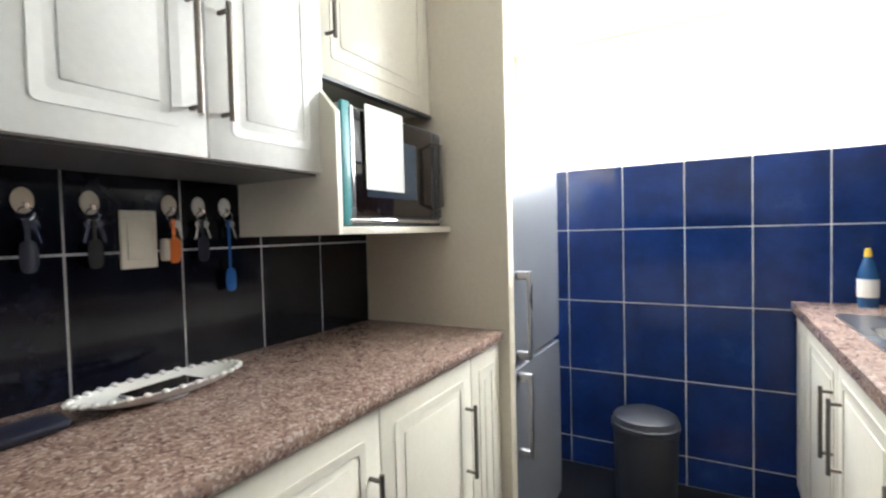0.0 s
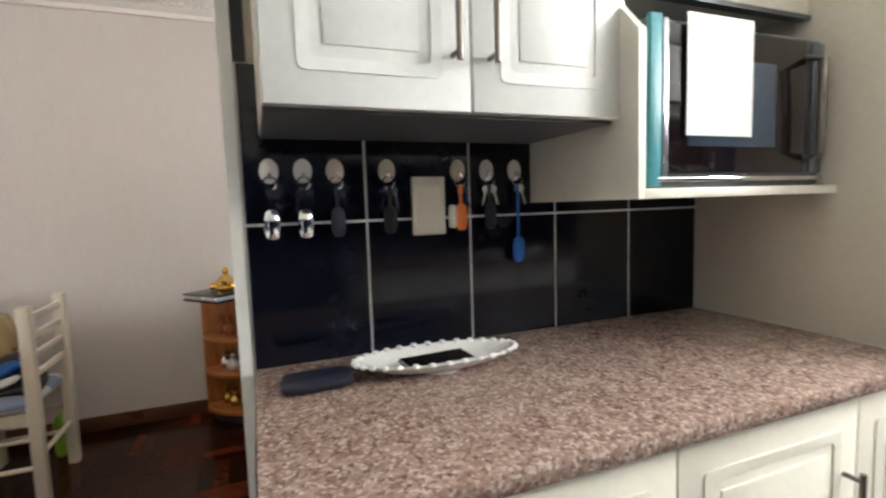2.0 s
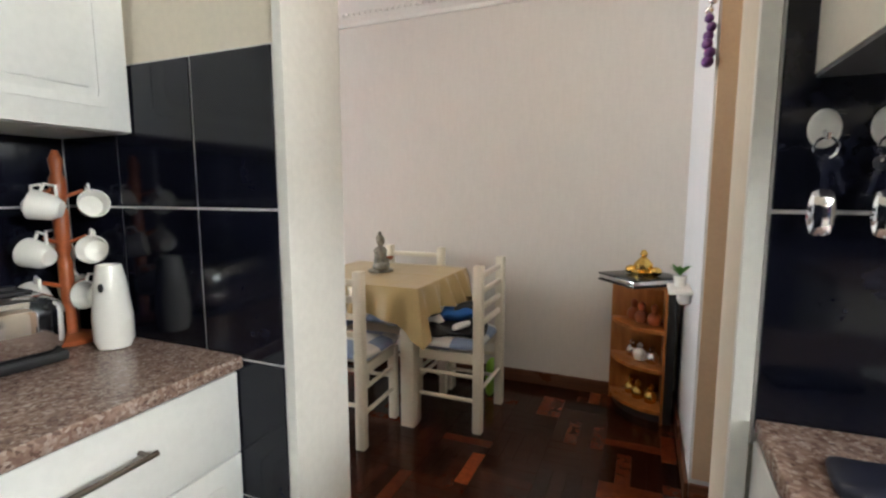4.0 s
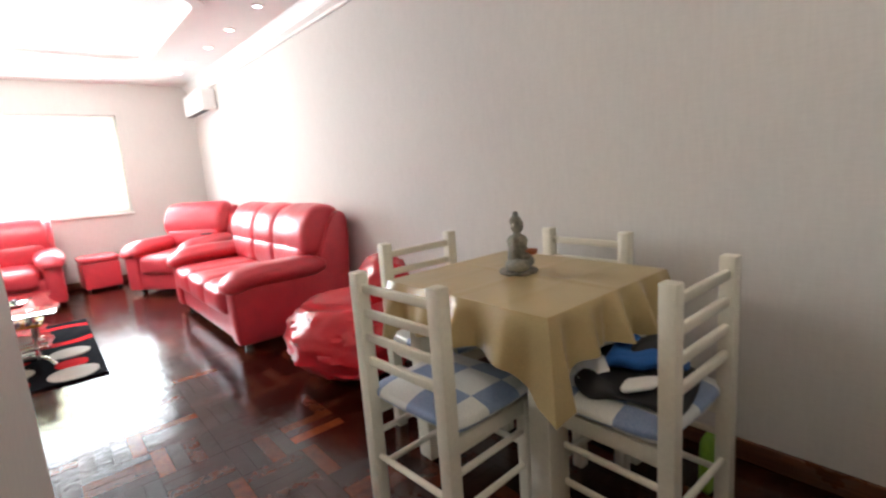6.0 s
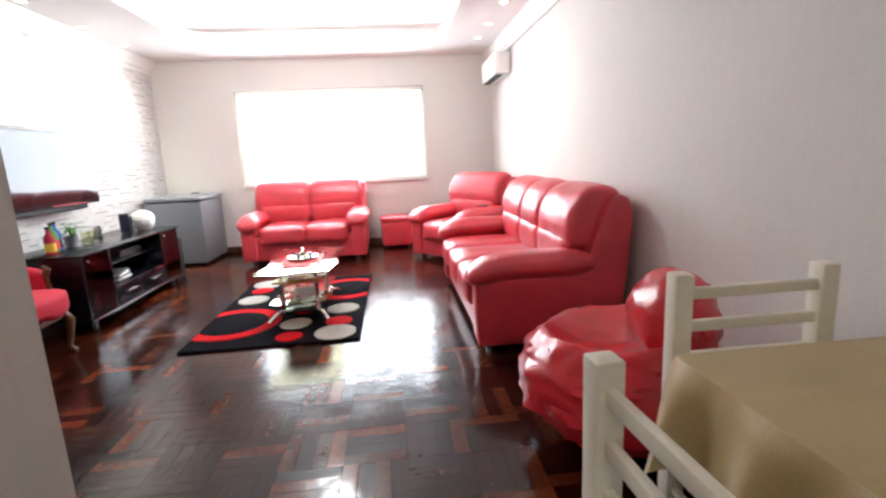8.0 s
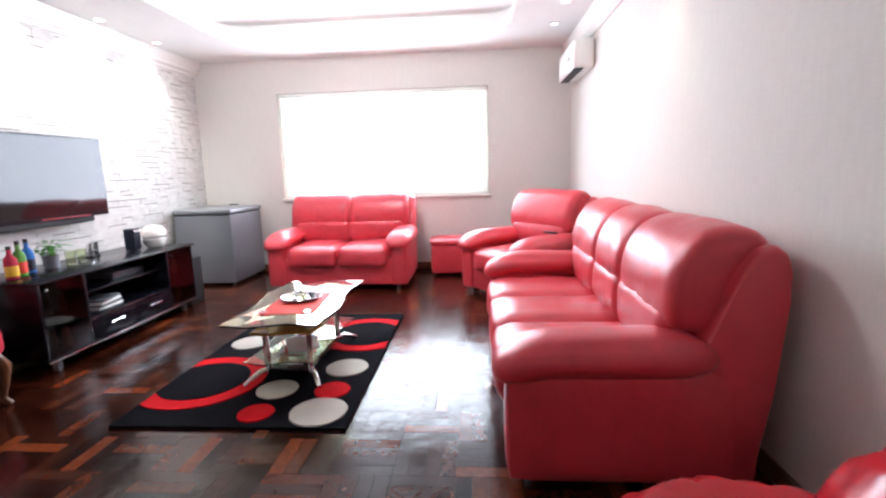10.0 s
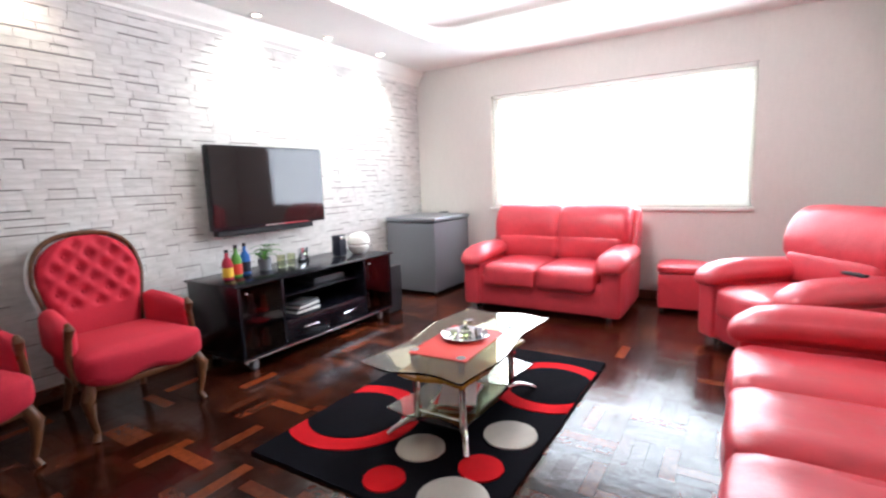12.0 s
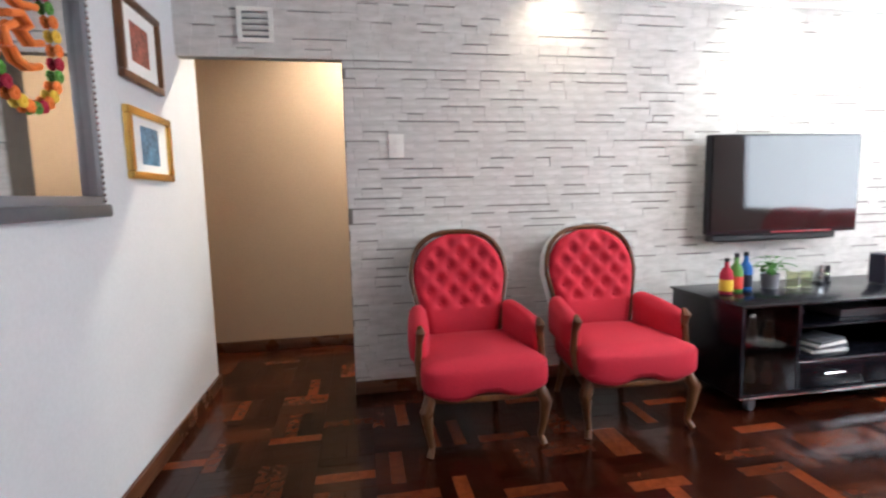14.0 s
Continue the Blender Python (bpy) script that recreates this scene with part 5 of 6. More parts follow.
for zz in (-0.048, -0.016, 0.016, 0.048):
    part("slat", moved(box(-0.07, 0.07, -0.012, 0.012, -0.003, 0.003, 0.001), pose(0, 0.012, zz, 35)), M_WHITE, vt)


# mirror and pictures on the pale wall
def framed(name, y0, y1, z0, z1, bar, fm, inner, im, label, category, depth=0.03):
    f = thing(name, MW, (y0 + y1) / 2, (z0 + z1) / 2, 0, label, category)
    a, b = (y1 - y0) / 2, (z1 - z0) / 2
    for nm, c in (("frame_bar", (-a, a, b - bar, b)), ("frame_bar", (-a, a, -b, -b + bar)), ("frame_bar", (-a, -a + bar, -b + bar, b - bar)), ("frame_bar", (a - bar, a, -b + bar, b - bar))):
        part(nm, box(-depth, -0.001, c[0], c[1], c[2], c[3], 0.006), fm, f)
    part(inner, box(-0.012, -0.004, -a + bar, a - bar, -b + bar, b - bar), im, f, smooth=False)
    return f, a, b


mr, a, b = framed("wall_mirror", -0.14, 0.50, 1.20, 1.96, 0.045, M_SILVER, "mirror_glass", M_MIRROR, "large silver-framed mirror decorated with a flower garland", "mirror", 0.04)
part("cornice_ledge", box(-0.055, -0.001, -a - 0.02, a + 0.02, -b - 0.03, -b + 0.015, 0.008), M_GREYP, mr)
part("crown_ledge", box(-0.055, -0.001, -a - 0.02, a + 0.02, b - 0.015, b + 0.03, 0.008), M_GREYP, mr)
for k in range(34):
    part("bead", ball(-0.043, -a + 0.012, -b + 0.03 + k * (2 * b - 0.06) / 33, 0.008, u=8, v=6), M_CHROME, mr)
cols = [M_ORANGE, M_DRED, M_GREEN, M_ORANGE, M_YELLOW]
rng = random.Random(11)
for k in range(30):
    t = 2 * math.pi * k / 30
    cy, cz = 0.0 + 0.155 * math.cos(t), 0.13 + 0.205 * math.sin(t)
    bm = bmesh.new()
    for j in range(7):
        u = 2 * math.pi * j / 7 + k
        add_ball(bm, -0.024, cy + 0.012 * math.cos(u), cz + 0.012 * math.sin(u), 0.008, 0.009, 0.009, 6, 5)
    add_ball(bm, -0.03, cy, cz, 0.006, 0.007, 0.007, 6, 5)
    part("garland_flower", bm, cols[k % 5], mr)
for pts in ([(-0.13, 0.23), (-0.07, 0.215), (-0.02, 0.235)], [(-0.02, 0.17), (-0.07, 0.19), (-0.10, 0.165), (-0.07, 0.14), (-0.10, 0.115), (-0.14, 0.13)], [(-0.02, 0.08), (-0.04, 0.05), (-0.08, 0.04), (-0.12, 0.055)], [(-0.04, 0.15), (0.0, 0.12), (-0.01, 0.08)]):
    part("petal_stroke", tube([(-0.022, (y + 0.075) * 1.15, z) for y, z in pts], 0.011, 8), M_ORANGE, mr)
p1, a, b = framed("framed_picture", -0.84, -0.42, 1.74, 2.10, 0.035, M_DARKW, "mount", M_PAPER, "small red print in a gilt wooden frame", "picture")
part("print", box(-0.0135, -0.012, -0.09, 0.09, -0.085, 0.085), M_PIC1, p1, smooth=False)
p2, a, b = framed("framed_picture", -0.88, -0.42, 1.32, 1.63, 0.035, M_GOLD, "mount", M_PAPER, "small blue print in a gold frame", "picture")
part("print", box(-0.0135, -0.012, -0.095, 0.095, -0.085, 0.085), M_PIC2, p2, smooth=False)

# corner shelf by the pier
cs = thing("corner_shelf", 0.01, LW - 0.02, 0, 0, "tall orange pine corner shelf with rounded fronts", "shelf")


def quarter(r, n=14):
    return [(0, 0)] + [(-r * math.cos(math.pi / 2 * k / n), -r * math.sin(math.pi / 2 * k / n)) for k in range(n + 1)]


for z in (0.05, 0.28, 0.50, 0.74):
    part("shelf_board", slab(quarter(0.29), z, z + 0.02, 0.003), M_PINE, cs)
part("side_board", box(-0.295, 0, -0.012, 0.0, 0.0, 0.76, 0.002), M_PINE, cs)
part("side_board", box(-0.012, 0, -0.295, -0.013, 0.0, 0.76, 0.002), M_PINE, cs)
part("plinth", slab(quarter(0.27), 0.0, 0.05), M_BLACKM, cs)
part("outer_side", box(0.001, 0.046, -0.285, -0.002, 0.0, 0.75, 0.003), M_BLACKM, cs, "dark outer side")
for z, mm, hh in ((0.07, M_GOLD, 0.11), (0.30, M_CHROME, 0.10), (0.52, M_TERRA, 0.12)):
    for k, ang in enumerate((20, 45, 70)):
        rr = 0.18
        o = solo("trinket", lathe([(0.004, 0), (0.03, 0.002), (0.038, 0.03), (0.03, 0.055), (0.012, 0.07), (0.018, hh - 0.015), (0.004, hh)], n=16), mm if k != 1 or z != 0.30 else M_PORC, "small shiny ornament on the corner shelf", "ornament", "ornaments on the corner shelf")
        o.location = (0.01 - rr * math.cos(radians(ang)), LW - 0.02 - rr * math.sin(radians(ang)), z + 0.0005)
ty = thing("display_tray", -0.13, 3.23, 0.761, 40, "square black and silver display stand on the shelf", "tray")
part("board", box(-0.17, 0.17, -0.15, 0.15, 0, 0.012, 0.003), M_BLACK, ty)
part("silver_side", box(-0.165, 0.165, -0.145, 0.145, 0.012, 0.035, 0.003), M_CHROME, ty)
part("board", box(-0.17, 0.17, -0.15, 0.15, 0.035, 0.045, 0.003), M_BLACK, ty)
bm = bmesh.new()
add_lathe(bm, [(0.06, 0), (0.065, 0.02), (0.045, 0.03), (0.05, 0.06), (0.03, 0.085), (0.012, 0.10), (0.022, 0.115), (0.012, 0.135), (0.003, 0.14)])
add_ball(bm, -0.06, 0.02, 0.025, 0.035, 0.03, 0.025)
add_ball(bm, 0.06, -0.02, 0.025, 0.035, 0.03, 0.025)
solo("gold_figurine", moved(bm, pose(-0.12, 3.22, 0.8065)), M_GOLD, "small shiny gold seated figurine", "statue")
ws = thing("wall_ledge", 0.09, 2.85, 0.80, 0, "small white ledge on the pier with a little plant", "ledge")
part("ledge_board", box(-0.10, -0.001, -0.10, 0.10, 0, 0.02, 0.004), M_WHITE, ws)
part("ledge_bracket", cushion(-0.06, -0.001, -0.05, 0.05, -0.06, 0.0, 0.02, 0.0, cuts=3), M_WHITE, ws)
lp = thing("little_plant", 0.04, 2.87, 0.821, 0, "tiny green plant in a pale cup", "plant")
part("cup", lathe([(0.004, 0), (0.025, 0), (0.03, 0.05), (0.004, 0.05)], n=14), M_PORC, lp)
for k in range(8):
    part("leaf", moved(leaf_mesh(0.07, 0.012), pose(0, 0, 0.05, 0, -62 + 6 * (k % 3), k * 45)), M_GREEN, lp)
orn = thing("hanging_ornament", 0.062, 2.462, 1.72, 0, "purple and silver beaded hanging ornament", "ornament")
part("cord", tube([(0, 0, 0.10), (0, 0, 0.40)], 0.003, 6), M_CHROME, orn)
for k in range(9):
    part("bead", ball(0.006 * math.sin(k * 2), 0.006 * math.cos(k * 2), 0.02 + k * 0.03, 0.022 - 0.001 * k, u=10, v=8), M_PURPLE if k < 6 else M_CHROME, orn)
solo("dark_cabinet", box(0.60, 0.985, 2.10, 2.465, 0, 0.55, 0.006), M_BLACKM, "low dark cabinet in the entrance recess", "cabinet")


# ---- kitchen ----
def panel_door(w, h, face, material, parent, handle=None, upright=True, name="door"):
    """A shaped cabinet door in the plane y = 0, front towards -y, from x 0 to w and z 0 to h."""
    bm = bmesh.new()
    add_box(bm, 0.002, w - 0.002, 0, 0.018, 0.002, h - 0.002, 0.003)
    if w > 0.2 and h > 0.25:
        fr = ring_slab(round_rect(0.055, w - 0.055, 0.055, h - 0.055, 0.012, 3), round_rect(0.075, w - 0.075, 0.075, h - 0.075, 0.012, 3), 0, 0.0025)
        me = bpy.data.meshes.new("tmp")
        moved(fr, Matrix.Rotation(radians(90), 4, "X")).to_mesh(me)
        fr.free()
        bm.from_mesh(me)
        bpy.data.meshes.remove(me)
        add_box(bm, 0.095, w - 0.095, -0.0025, 0.001, 0.095, h - 0.095, 0.002)
    d = part(name, moved(bm, face), material, parent)
    if handle:
        hx_, hz_, ln = handle
        b2 = bmesh.new()
        if upright:
            add_tube(b2, [(hx_, -0.032, hz_ - ln / 2), (hx_, -0.032, hz_ + ln / 2)], 0.006, 10)
            for s in (-1, 1):
                add_tube(b2, [(hx_, 0.0, hz_ + s * (ln / 2 - 0.015)), (hx_, -0.032, hz_ + s * (ln / 2 - 0.015))], 0.005, 8)
        else:
            add_tube(b2, [(hx_ - ln / 2, -0.032, hz_), (hx_ + ln / 2, -0.032, hz_)], 0.006, 10)
            for s in (-1, 1):
                add_tube(b2, [(hx_ + s * (ln / 2 - 0.015), 0.0, hz_), (hx_ + s * (ln / 2 - 0.015), -0.032, hz_)], 0.005, 8)
        part("handle", moved(b2, face), M_NICKEL, d, "dark brushed metal bar handle")
    return d


CT = 0.927
# base units by the doorway wall
for xa, xb, hd in ((0.07, 0.66, 0.55), (0.66, 1.345, 0.42)):
    u = thing("base_cabinet", 0, 0, 0, 0, "cream kitchen base cabinet with a panelled door", "cabinet", "kitchen base cabinets")
    part("body", box(xa, xb, 0.672, KW - 0.016, 0.10, CT - 0.041), M_CAB, u, smooth=False)
    part("plinth", box(xa, xb, 0.72, KW - 0.016, 0, 0.10), M_BLACKM, u, smooth=False)
    if xa > 0.5:
        panel_door(0.46, 0.77, pose(xa, 0.652, 0.11), M_CAB, u, (0.42, 0.53, 0.22))
        panel_door(xb - xa - 0.46, 0.77, pose(xa + 0.46, 0.652, 0.11), M_CAB, u)
    else:
        panel_door(xb - xa, 0.77, pose(xa, 0.652, 0.11), M_CAB, u, (0.55, 0.53, 0.22))
solo("worktop", cushion(0.045, 1.348, 0.63, KW - 0.013, CT - 0.04, CT, 0.012, 0.0, cuts=3), M_GRANITE, "speckled brown and pink stone-effect worktop", "worktop")
solo("end_panel", box(0.048, 0.068, 0.665, KW - 0.015, 0, CT - 0.041, 0.002), M_CABW, "white end panel of the cabinets", "panel")
# tall panel at the worktop's end
solo("tall_panel", box(1.350, 1.40, 0.615, KW - 0.001, 0, CE - 0.001, 0.003), M_CREAMW, "tall cream panel between worktop and fridge", "panel")
# wall cabinets
wc = thing("wall_cabinet", 0, 0, 0, 0, "white panelled wall cabinet with two doors", "cabinet", "kitchen wall cabinets")
part("body", box(0.085, 0.768, 0.908, KW - 0.001, 1.428, 2.24), M_CAB, wc, smooth=False)
panel_door(0.347, 0.81, pose(0.085, 0.888, 1.426), M_CABW, wc, (0.312, 0.20, 0.24))
panel_door(0.336, 0.81, pose(0.432, 0.888, 1.426), M_CABW, wc, (0.035, 0.20, 0.24))
# thin sheet below the body, darker grey than the cream foil
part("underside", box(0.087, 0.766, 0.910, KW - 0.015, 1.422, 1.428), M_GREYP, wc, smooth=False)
wc2 = thing("wall_cabinet", 0, 0, 0, 0, "cream wall cabinet above the microwave niche", "cabinet", "kitchen wall cabinets")
part("body", box(0.770, 1.349, 0.93, KW - 0.001, 1.704, 2.24), M_CAB, wc2, smooth=False)
panel_door(0.579, 0.53, pose(0.770, 0.91, 1.697), M_CAB, wc2, (0.04, 0.20, 0.2))
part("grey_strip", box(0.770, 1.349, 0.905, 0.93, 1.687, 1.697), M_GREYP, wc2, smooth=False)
nc = thing("microwave_niche", 0, 0, 0, 0, "cream open niche holding the microwave", "cabinet")
bm = bmesh.new()
side_ = [(0.835, 1.268), (KW - 0.001, 1.268), (KW - 0.001, 1.684), (0.925, 1.684), (0.835, 1.585)]
for xa, xb in ((0.752, 0.769),):
    lo, hi = [bm.verts.new((xa, y, z)) for y, z in side_], [bm.verts.new((xb, y, z)) for y, z in side_]
    bm.faces.new(lo)
    bm.faces.new(hi[::-1])
    for k in range(5):
        bm.faces.new((lo[k], lo[(k + 1) % 5], hi[(k + 1) % 5], hi[k]))
part("side_panel", bm, M_CAB, nc, smooth=False)
part("bottom_board", box(0.770, 1.349, 0.835, KW - 0.001, 1.268, 1.288, 0.002), M_CAB, nc)
part("back_board", box(0.770, 1.349, KW - 0.012, KW - 0.002, 1.288, 1.684), M_SOFT, nc, smooth=False)
mw = thing("microwave_oven", 0, 0, 1.2885, 0, "dark microwave, teal reflection coloured on its side, black door, white paper", "microwave")
part("casing", box(0.800, 1.33, 0.865, KW - 0.02, 0.0, 0.335, 0.008), M_GREYP, mw, "dark metal casing")
# strip whose teal colour stands for the window's reflection on the casing
part("side_panel", box(0.7965, 0.8275, 0.853, 0.8645, 0.004, 0.338, 0.002), M_SOFT, mw, "side strip coloured teal for reflected window light")
part("door_trim", box(0.828, 0.842, 0.851, 0.866, 0.02, 0.33, 0.002), M_STEEL, mw)
part("door_glass", box(0.829, 1.26, 0.857, 0.866, 0.03, 0.325, 0.003), M_SCREEN, mw, "dark glass door")
part("window_pane", box(0.90, 1.16, 0.8545, 0.858, 0.085, 0.265, 0.001), plain("oven_window", (0.05, 0.07, 0.10), 0.12), mw)
part("chrome_rail", box(0.815, 1.32, 0.850, 0.865, 0.012, 0.022, 0.002), M_CHROME, mw)
part("handle", tube([(1.275, 0.865, 0.06), (1.275, 0.83, 0.07), (1.275, 0.83, 0.28), (1.275, 0.865, 0.29)], 0.009, 10), M_NICKEL, mw)
part("control_panel", box(1.285, 1.325, 0.858, 0.866, 0.03, 0.325, 0.002), M_GREYP, mw)
part("paper_sheet", box(0.885, 1.072, 0.846, 0.8475, 0.105, 0.345), M_PAPER, mw, "blank white paper sheet", smooth=False)

# light switch, hooks and keys on the black tiles
FT = KW - 0.016
ps = thing("power_switch", 0.46, FT, 1.268, 0, "cream double wall switch on black tiles", "switch")
part("plate", box(-0.042, 0.042, -0.014, -0.0005, -0.07, 0.07, 0.004), M_CAB, ps)
part("rocker", box(-0.03, 0.03, -0.018, -0.014, -0.05, 0.045, 0.003), M_CAB, ps)
part("ridge", box(-0.034, 0.034, -0.017, -0.014, 0.05, 0.056, 0.001), M_PORC, ps)
rng = random.Random(5)
hookx = ((0.10, M_PORC, M_CHROME), (0.17, M_PORC, M_CHROME), (0.24, M_CREAMW, M_NAVY), (0.36, M_CAB, M_BLACKM), (0.54, M_CAB, M_ORANGE), (0.62, M_PORC, M_NAVY), (0.70, M_PORC, M_BLUEC))
for k, (x, pm, fm) in enumerate(hookx):
    h = thing("key_hook", x, FT, 1.353, 0, "white oval stick-on hook on black tiles", "hook", "row of key hooks")
    part("plate", ball(0, -0.004, 0, 0.020, 0.006, 0.027), pm, h)
    part("peg", tube([(0, -0.008, -0.005), (0, -0.022, -0.014), (0, -0.024, -0.006)], 0.004, 8), M_CHROME, h)
    ks = thing("key_bunch", x, FT - 0.018, 1.338, 0, "bunch of keys with a fob hanging from a hook", "keys", "key bunches")
    ringp = [(0.014 * math.cos(t / 12 * 2 * math.pi), 0.0, -0.012 + 0.014 * math.sin(t / 12 * 2 * math.pi)) for t in range(13)]
    part("split_ring", tube(ringp, 0.0018, 6), M_CHROME, ks)
    for j in range(2 + k % 2):
        bm = bmesh.new()
        add_cyl(bm, 0, 0, -0.0012, 0.0012, 0.010, n=12, m=pose(0, 0, -0.034, 90))
        add_box(bm, -0.003, 0.003, -0.001, 0.001, -0.078, -0.040)
        part("key", moved(bm, pose(0, 0.002 * j, 0, 0, -18 + 16 * j)), M_CHROME, ks)
    ln = 0.07 if k < 6 else 0.16
    part("strap", box(-0.004, 0.004, -0.003, -0.001, -ln - 0.005, -0.02), fm, ks, smooth=False)
    part("fob", cushion(-0.014, 0.014, -0.010, 0.002, -ln - 0.06, -ln, 0.006, 0.003, cuts=3), fm, ks)
solo("charger_plug", cushion(0.512, 0.528, FT - 0.026, FT - 0.001, 1.213, 1.268, 0.005, 0.001, cuts=3), M_CAB, "cream plug tag beside the switch", "plug")

# things on the worktop
tray = thing("serving_dish", 0.41, 1.045, CT, -3, "long white porcelain dish with a scalloped beaded rim", "dish")
bm = bmesh.new()
n = 64
prof = [(0.0, 0.004), (0.62, 0.004), (0.80, 0.012), (0.97, 0.026), (1.0, 0.028), (0.99, 0.031), (0.80, 0.018), (0.60, 0.010), (0.0, 0.010)]
rings = []
for f, z in prof:
    rings.append([bm.verts.new((0.175 * max(f, 0.01) * math.cos(2 * math.pi * k / n) * (1 + 0.02 * f * math.cos(28 * 2 * math.pi * k / n)), 0.075 * max(f, 0.01) * math.sin(2 * math.pi * k / n) * (1 + 0.03 * f * math.cos(28 * 2 * math.pi * k / n)), z)) for k in range(n)])
for a_, b_ in zip(rings, rings[1:]):
    for k in range(n):
        bm.faces.new((a_[k], a_[(k + 1) % n], b_[(k + 1) % n], b_[k]))
part("dish_body", bm, M_PORC, tray)
part("foot_ring", lathe([(0.03, 0.0), (0.05, 0.0), (0.05, 0.005), (0.03, 0.005)]), M_PORC, tray)
for k in range(32):
    t = 2 * math.pi * k / 32
    part("rim_bead", ball(0.176 * math.cos(t), 0.076 * math.sin(t), 0.030, 0.0085, 0.0085, 0.006, 8, 6), M_PORC, tray)
ph = thing("mobile_phone", 0.405, 1.038, CT + 0.013, 4, "black mobile phone lying in the dish", "phone")
part("shell", cushion(-0.075, 0.075, -0.037, 0.037, 0, 0.009, 0.004, 0.0, cuts=3), M_SILVER, ph)
part("screen", box(-0.072, 0.072, -0.034, 0.034, 0.0088, 0.0098, 0.0003), M_SCREEN, ph, smooth=False)
solo("wallet", moved(cushion(-0.065, 0.065, -0.04, 0.04, 0, 0.020, 0.009, 0.003, wrinkle=0.004), pose(0.16, 1.05, CT + 0.001, 0, 0, -6)), M_NAVY, "folded dark navy leather wallet on the worktop", "wallet")

# fridge
fr = thing("fridge_freezer", 1.70, 0.92, 0, 0, "silver fridge freezer with long upright handles", "fridge")
part("cabinet", box(-0.285, 0.285, -0.24, 0.29, 0.02, 1.56, 0.01), M_SILVER, fr)
for z0, z1, hz0, hz1 in ((0.78, 1.56, 0.80, 1.12), (0.05, 0.765, 0.44, 0.75)):
    d_ = part("door", cushion(-0.285, 0.285, -0.30, -0.245, z0, z1, 0.015, 0.003, cuts=5), M_SILVER, fr)
    bm = bmesh.new()
    add_box(bm, -0.262, -0.238, -0.352, -0.337, hz0, hz1, 0.005)
    add_box(bm, -0.262, -0.238, -0.340, -0.295, hz0, hz0 + 0.03, 0.005)
    add_box(bm, -0.262, -0.238, -0.340, -0.295, hz1 - 0.03, hz1, 0.005)
    part("handle", bm, M_STEEL, d_)
for sx in (-1, 1):
    part("foot", cyl(sx * 0.23, -0.18, 0, 0.021, 0.02), M_BLACKM, fr)
    part("foot", cyl(sx * 0.23, 0.22, 0, 0.021, 0.02), M_BLACKM, fr)

# pedal bin
pb = thing("pedal_bin", 2.14, 0.28, 0.0, 0, "grey metal pedal bin with a domed lid", "bin")
part("bucket", lathe([(0.0, 0.0), (0.125, 0.0), (0.13, 0.02), (0.14, 0.36), (0.14, 0.37), (0.0, 0.37)], n=32), M_BINGREY, pb)
part("rim", lathe([(0.142, 0.355), (0.148, 0.36), (0.148, 0.38), (0.142, 0.385)], n=32), M_BINGREY, pb)
part("lid", lathe([(0.143, 0.386), (0.135, 0.41), (0.09, 0.43), (0.002, 0.437)], n=32), M_BINGREY, pb)
part("pedal", box(-0.17, -0.12, -0.03, 0.03, 0.02, 0.03, 0.004), M_BLACKM, pb)
solo("floor_mat", box(1.55, 1.95, -0.24, 0.02, 0.0005, 0.012, 0.004), M_AMBER, "small brown mat on the kitchen floor", "mat")

# sink run under the far wall
for xa, xb, lh, rh in ((0.60, 1.03, None, 0.38), (1.03, 1.57, None, 0.48), (1.57, 2.10, 0.06, None), (2.10, 2.385, None, None)):
    u = thing("base_cabinet", 0, 0, 0, 0, "cream kitchen base cabinet under the sink worktop", "cabinet", "kitchen base cabinets")
    part("body", box(xa, xb, SK + 0.001, SK + 0.56, 0.10, CT - 0.041), M_CAB, u, smooth=False)
    part("plinth", box(xa, xb, SK + 0.001, SK + 0.51, 0, 0.10), M_BLACKM, u, smooth=False)
    hd = None if (lh is None and rh is None) else ((xb - xa) - (lh if lh else rh), 0.55, 0.22)
    panel_door(xb - xa, 0.77, pose(xb, SK + 0.58, 0.11, 0, 0, 180), M_CAB, u, hd)
SX0, SX1, SY0, SY1 = 1.30, 2.02, SK + 0.07, SK + 0.49
solo("worktop", ring_slab([(0.60, SK + 0.001), (2.386, SK + 0.001), (2.386, SK + 0.60), (0.60, SK + 0.60)], [(SX0, SY0), (SX1, SY0), (SX1, SY1), (SX0, SY1)], CT - 0.04, CT), M_GRANITE, "speckled worktop with a steel sink let in", "worktop", smooth=False)
sk_ = thing("kitchen_sink", 0, 0, 0, 0, "stainless steel sink with a drainer", "sink")
part("rim", moved(ring_slab(round_rect(SX0 - 0.02, SX1 + 0.02, SY0 - 0.02, SY1 + 0.02, 0.03), round_rect(SX0 + 0.02, SX1 - 0.25, SY0 + 0.02, SY1 - 0.02, 0.03), CT, CT + 0.006), Matrix()), M_STEEL, sk_)
bm = ring_slab(round_rect(SX0 + 0.019, SX1 - 0.249, SY0 + 0.019, SY1 - 0.019, 0.03), round_rect(SX0 + 0.023, SX1 - 0.253, SY0 + 0.023, SY1 - 0.023, 0.03), CT - 0.16, CT + 0.001)
part("bowl", bm, M_STEEL, sk_)
part("bowl_bottom", slab(round_rect(SX0 + 0.02, SX1 - 0.25, SY0 + 0.02, SY1 - 0.02, 0.03), CT - 0.163, CT - 0.158), M_STEEL, sk_)
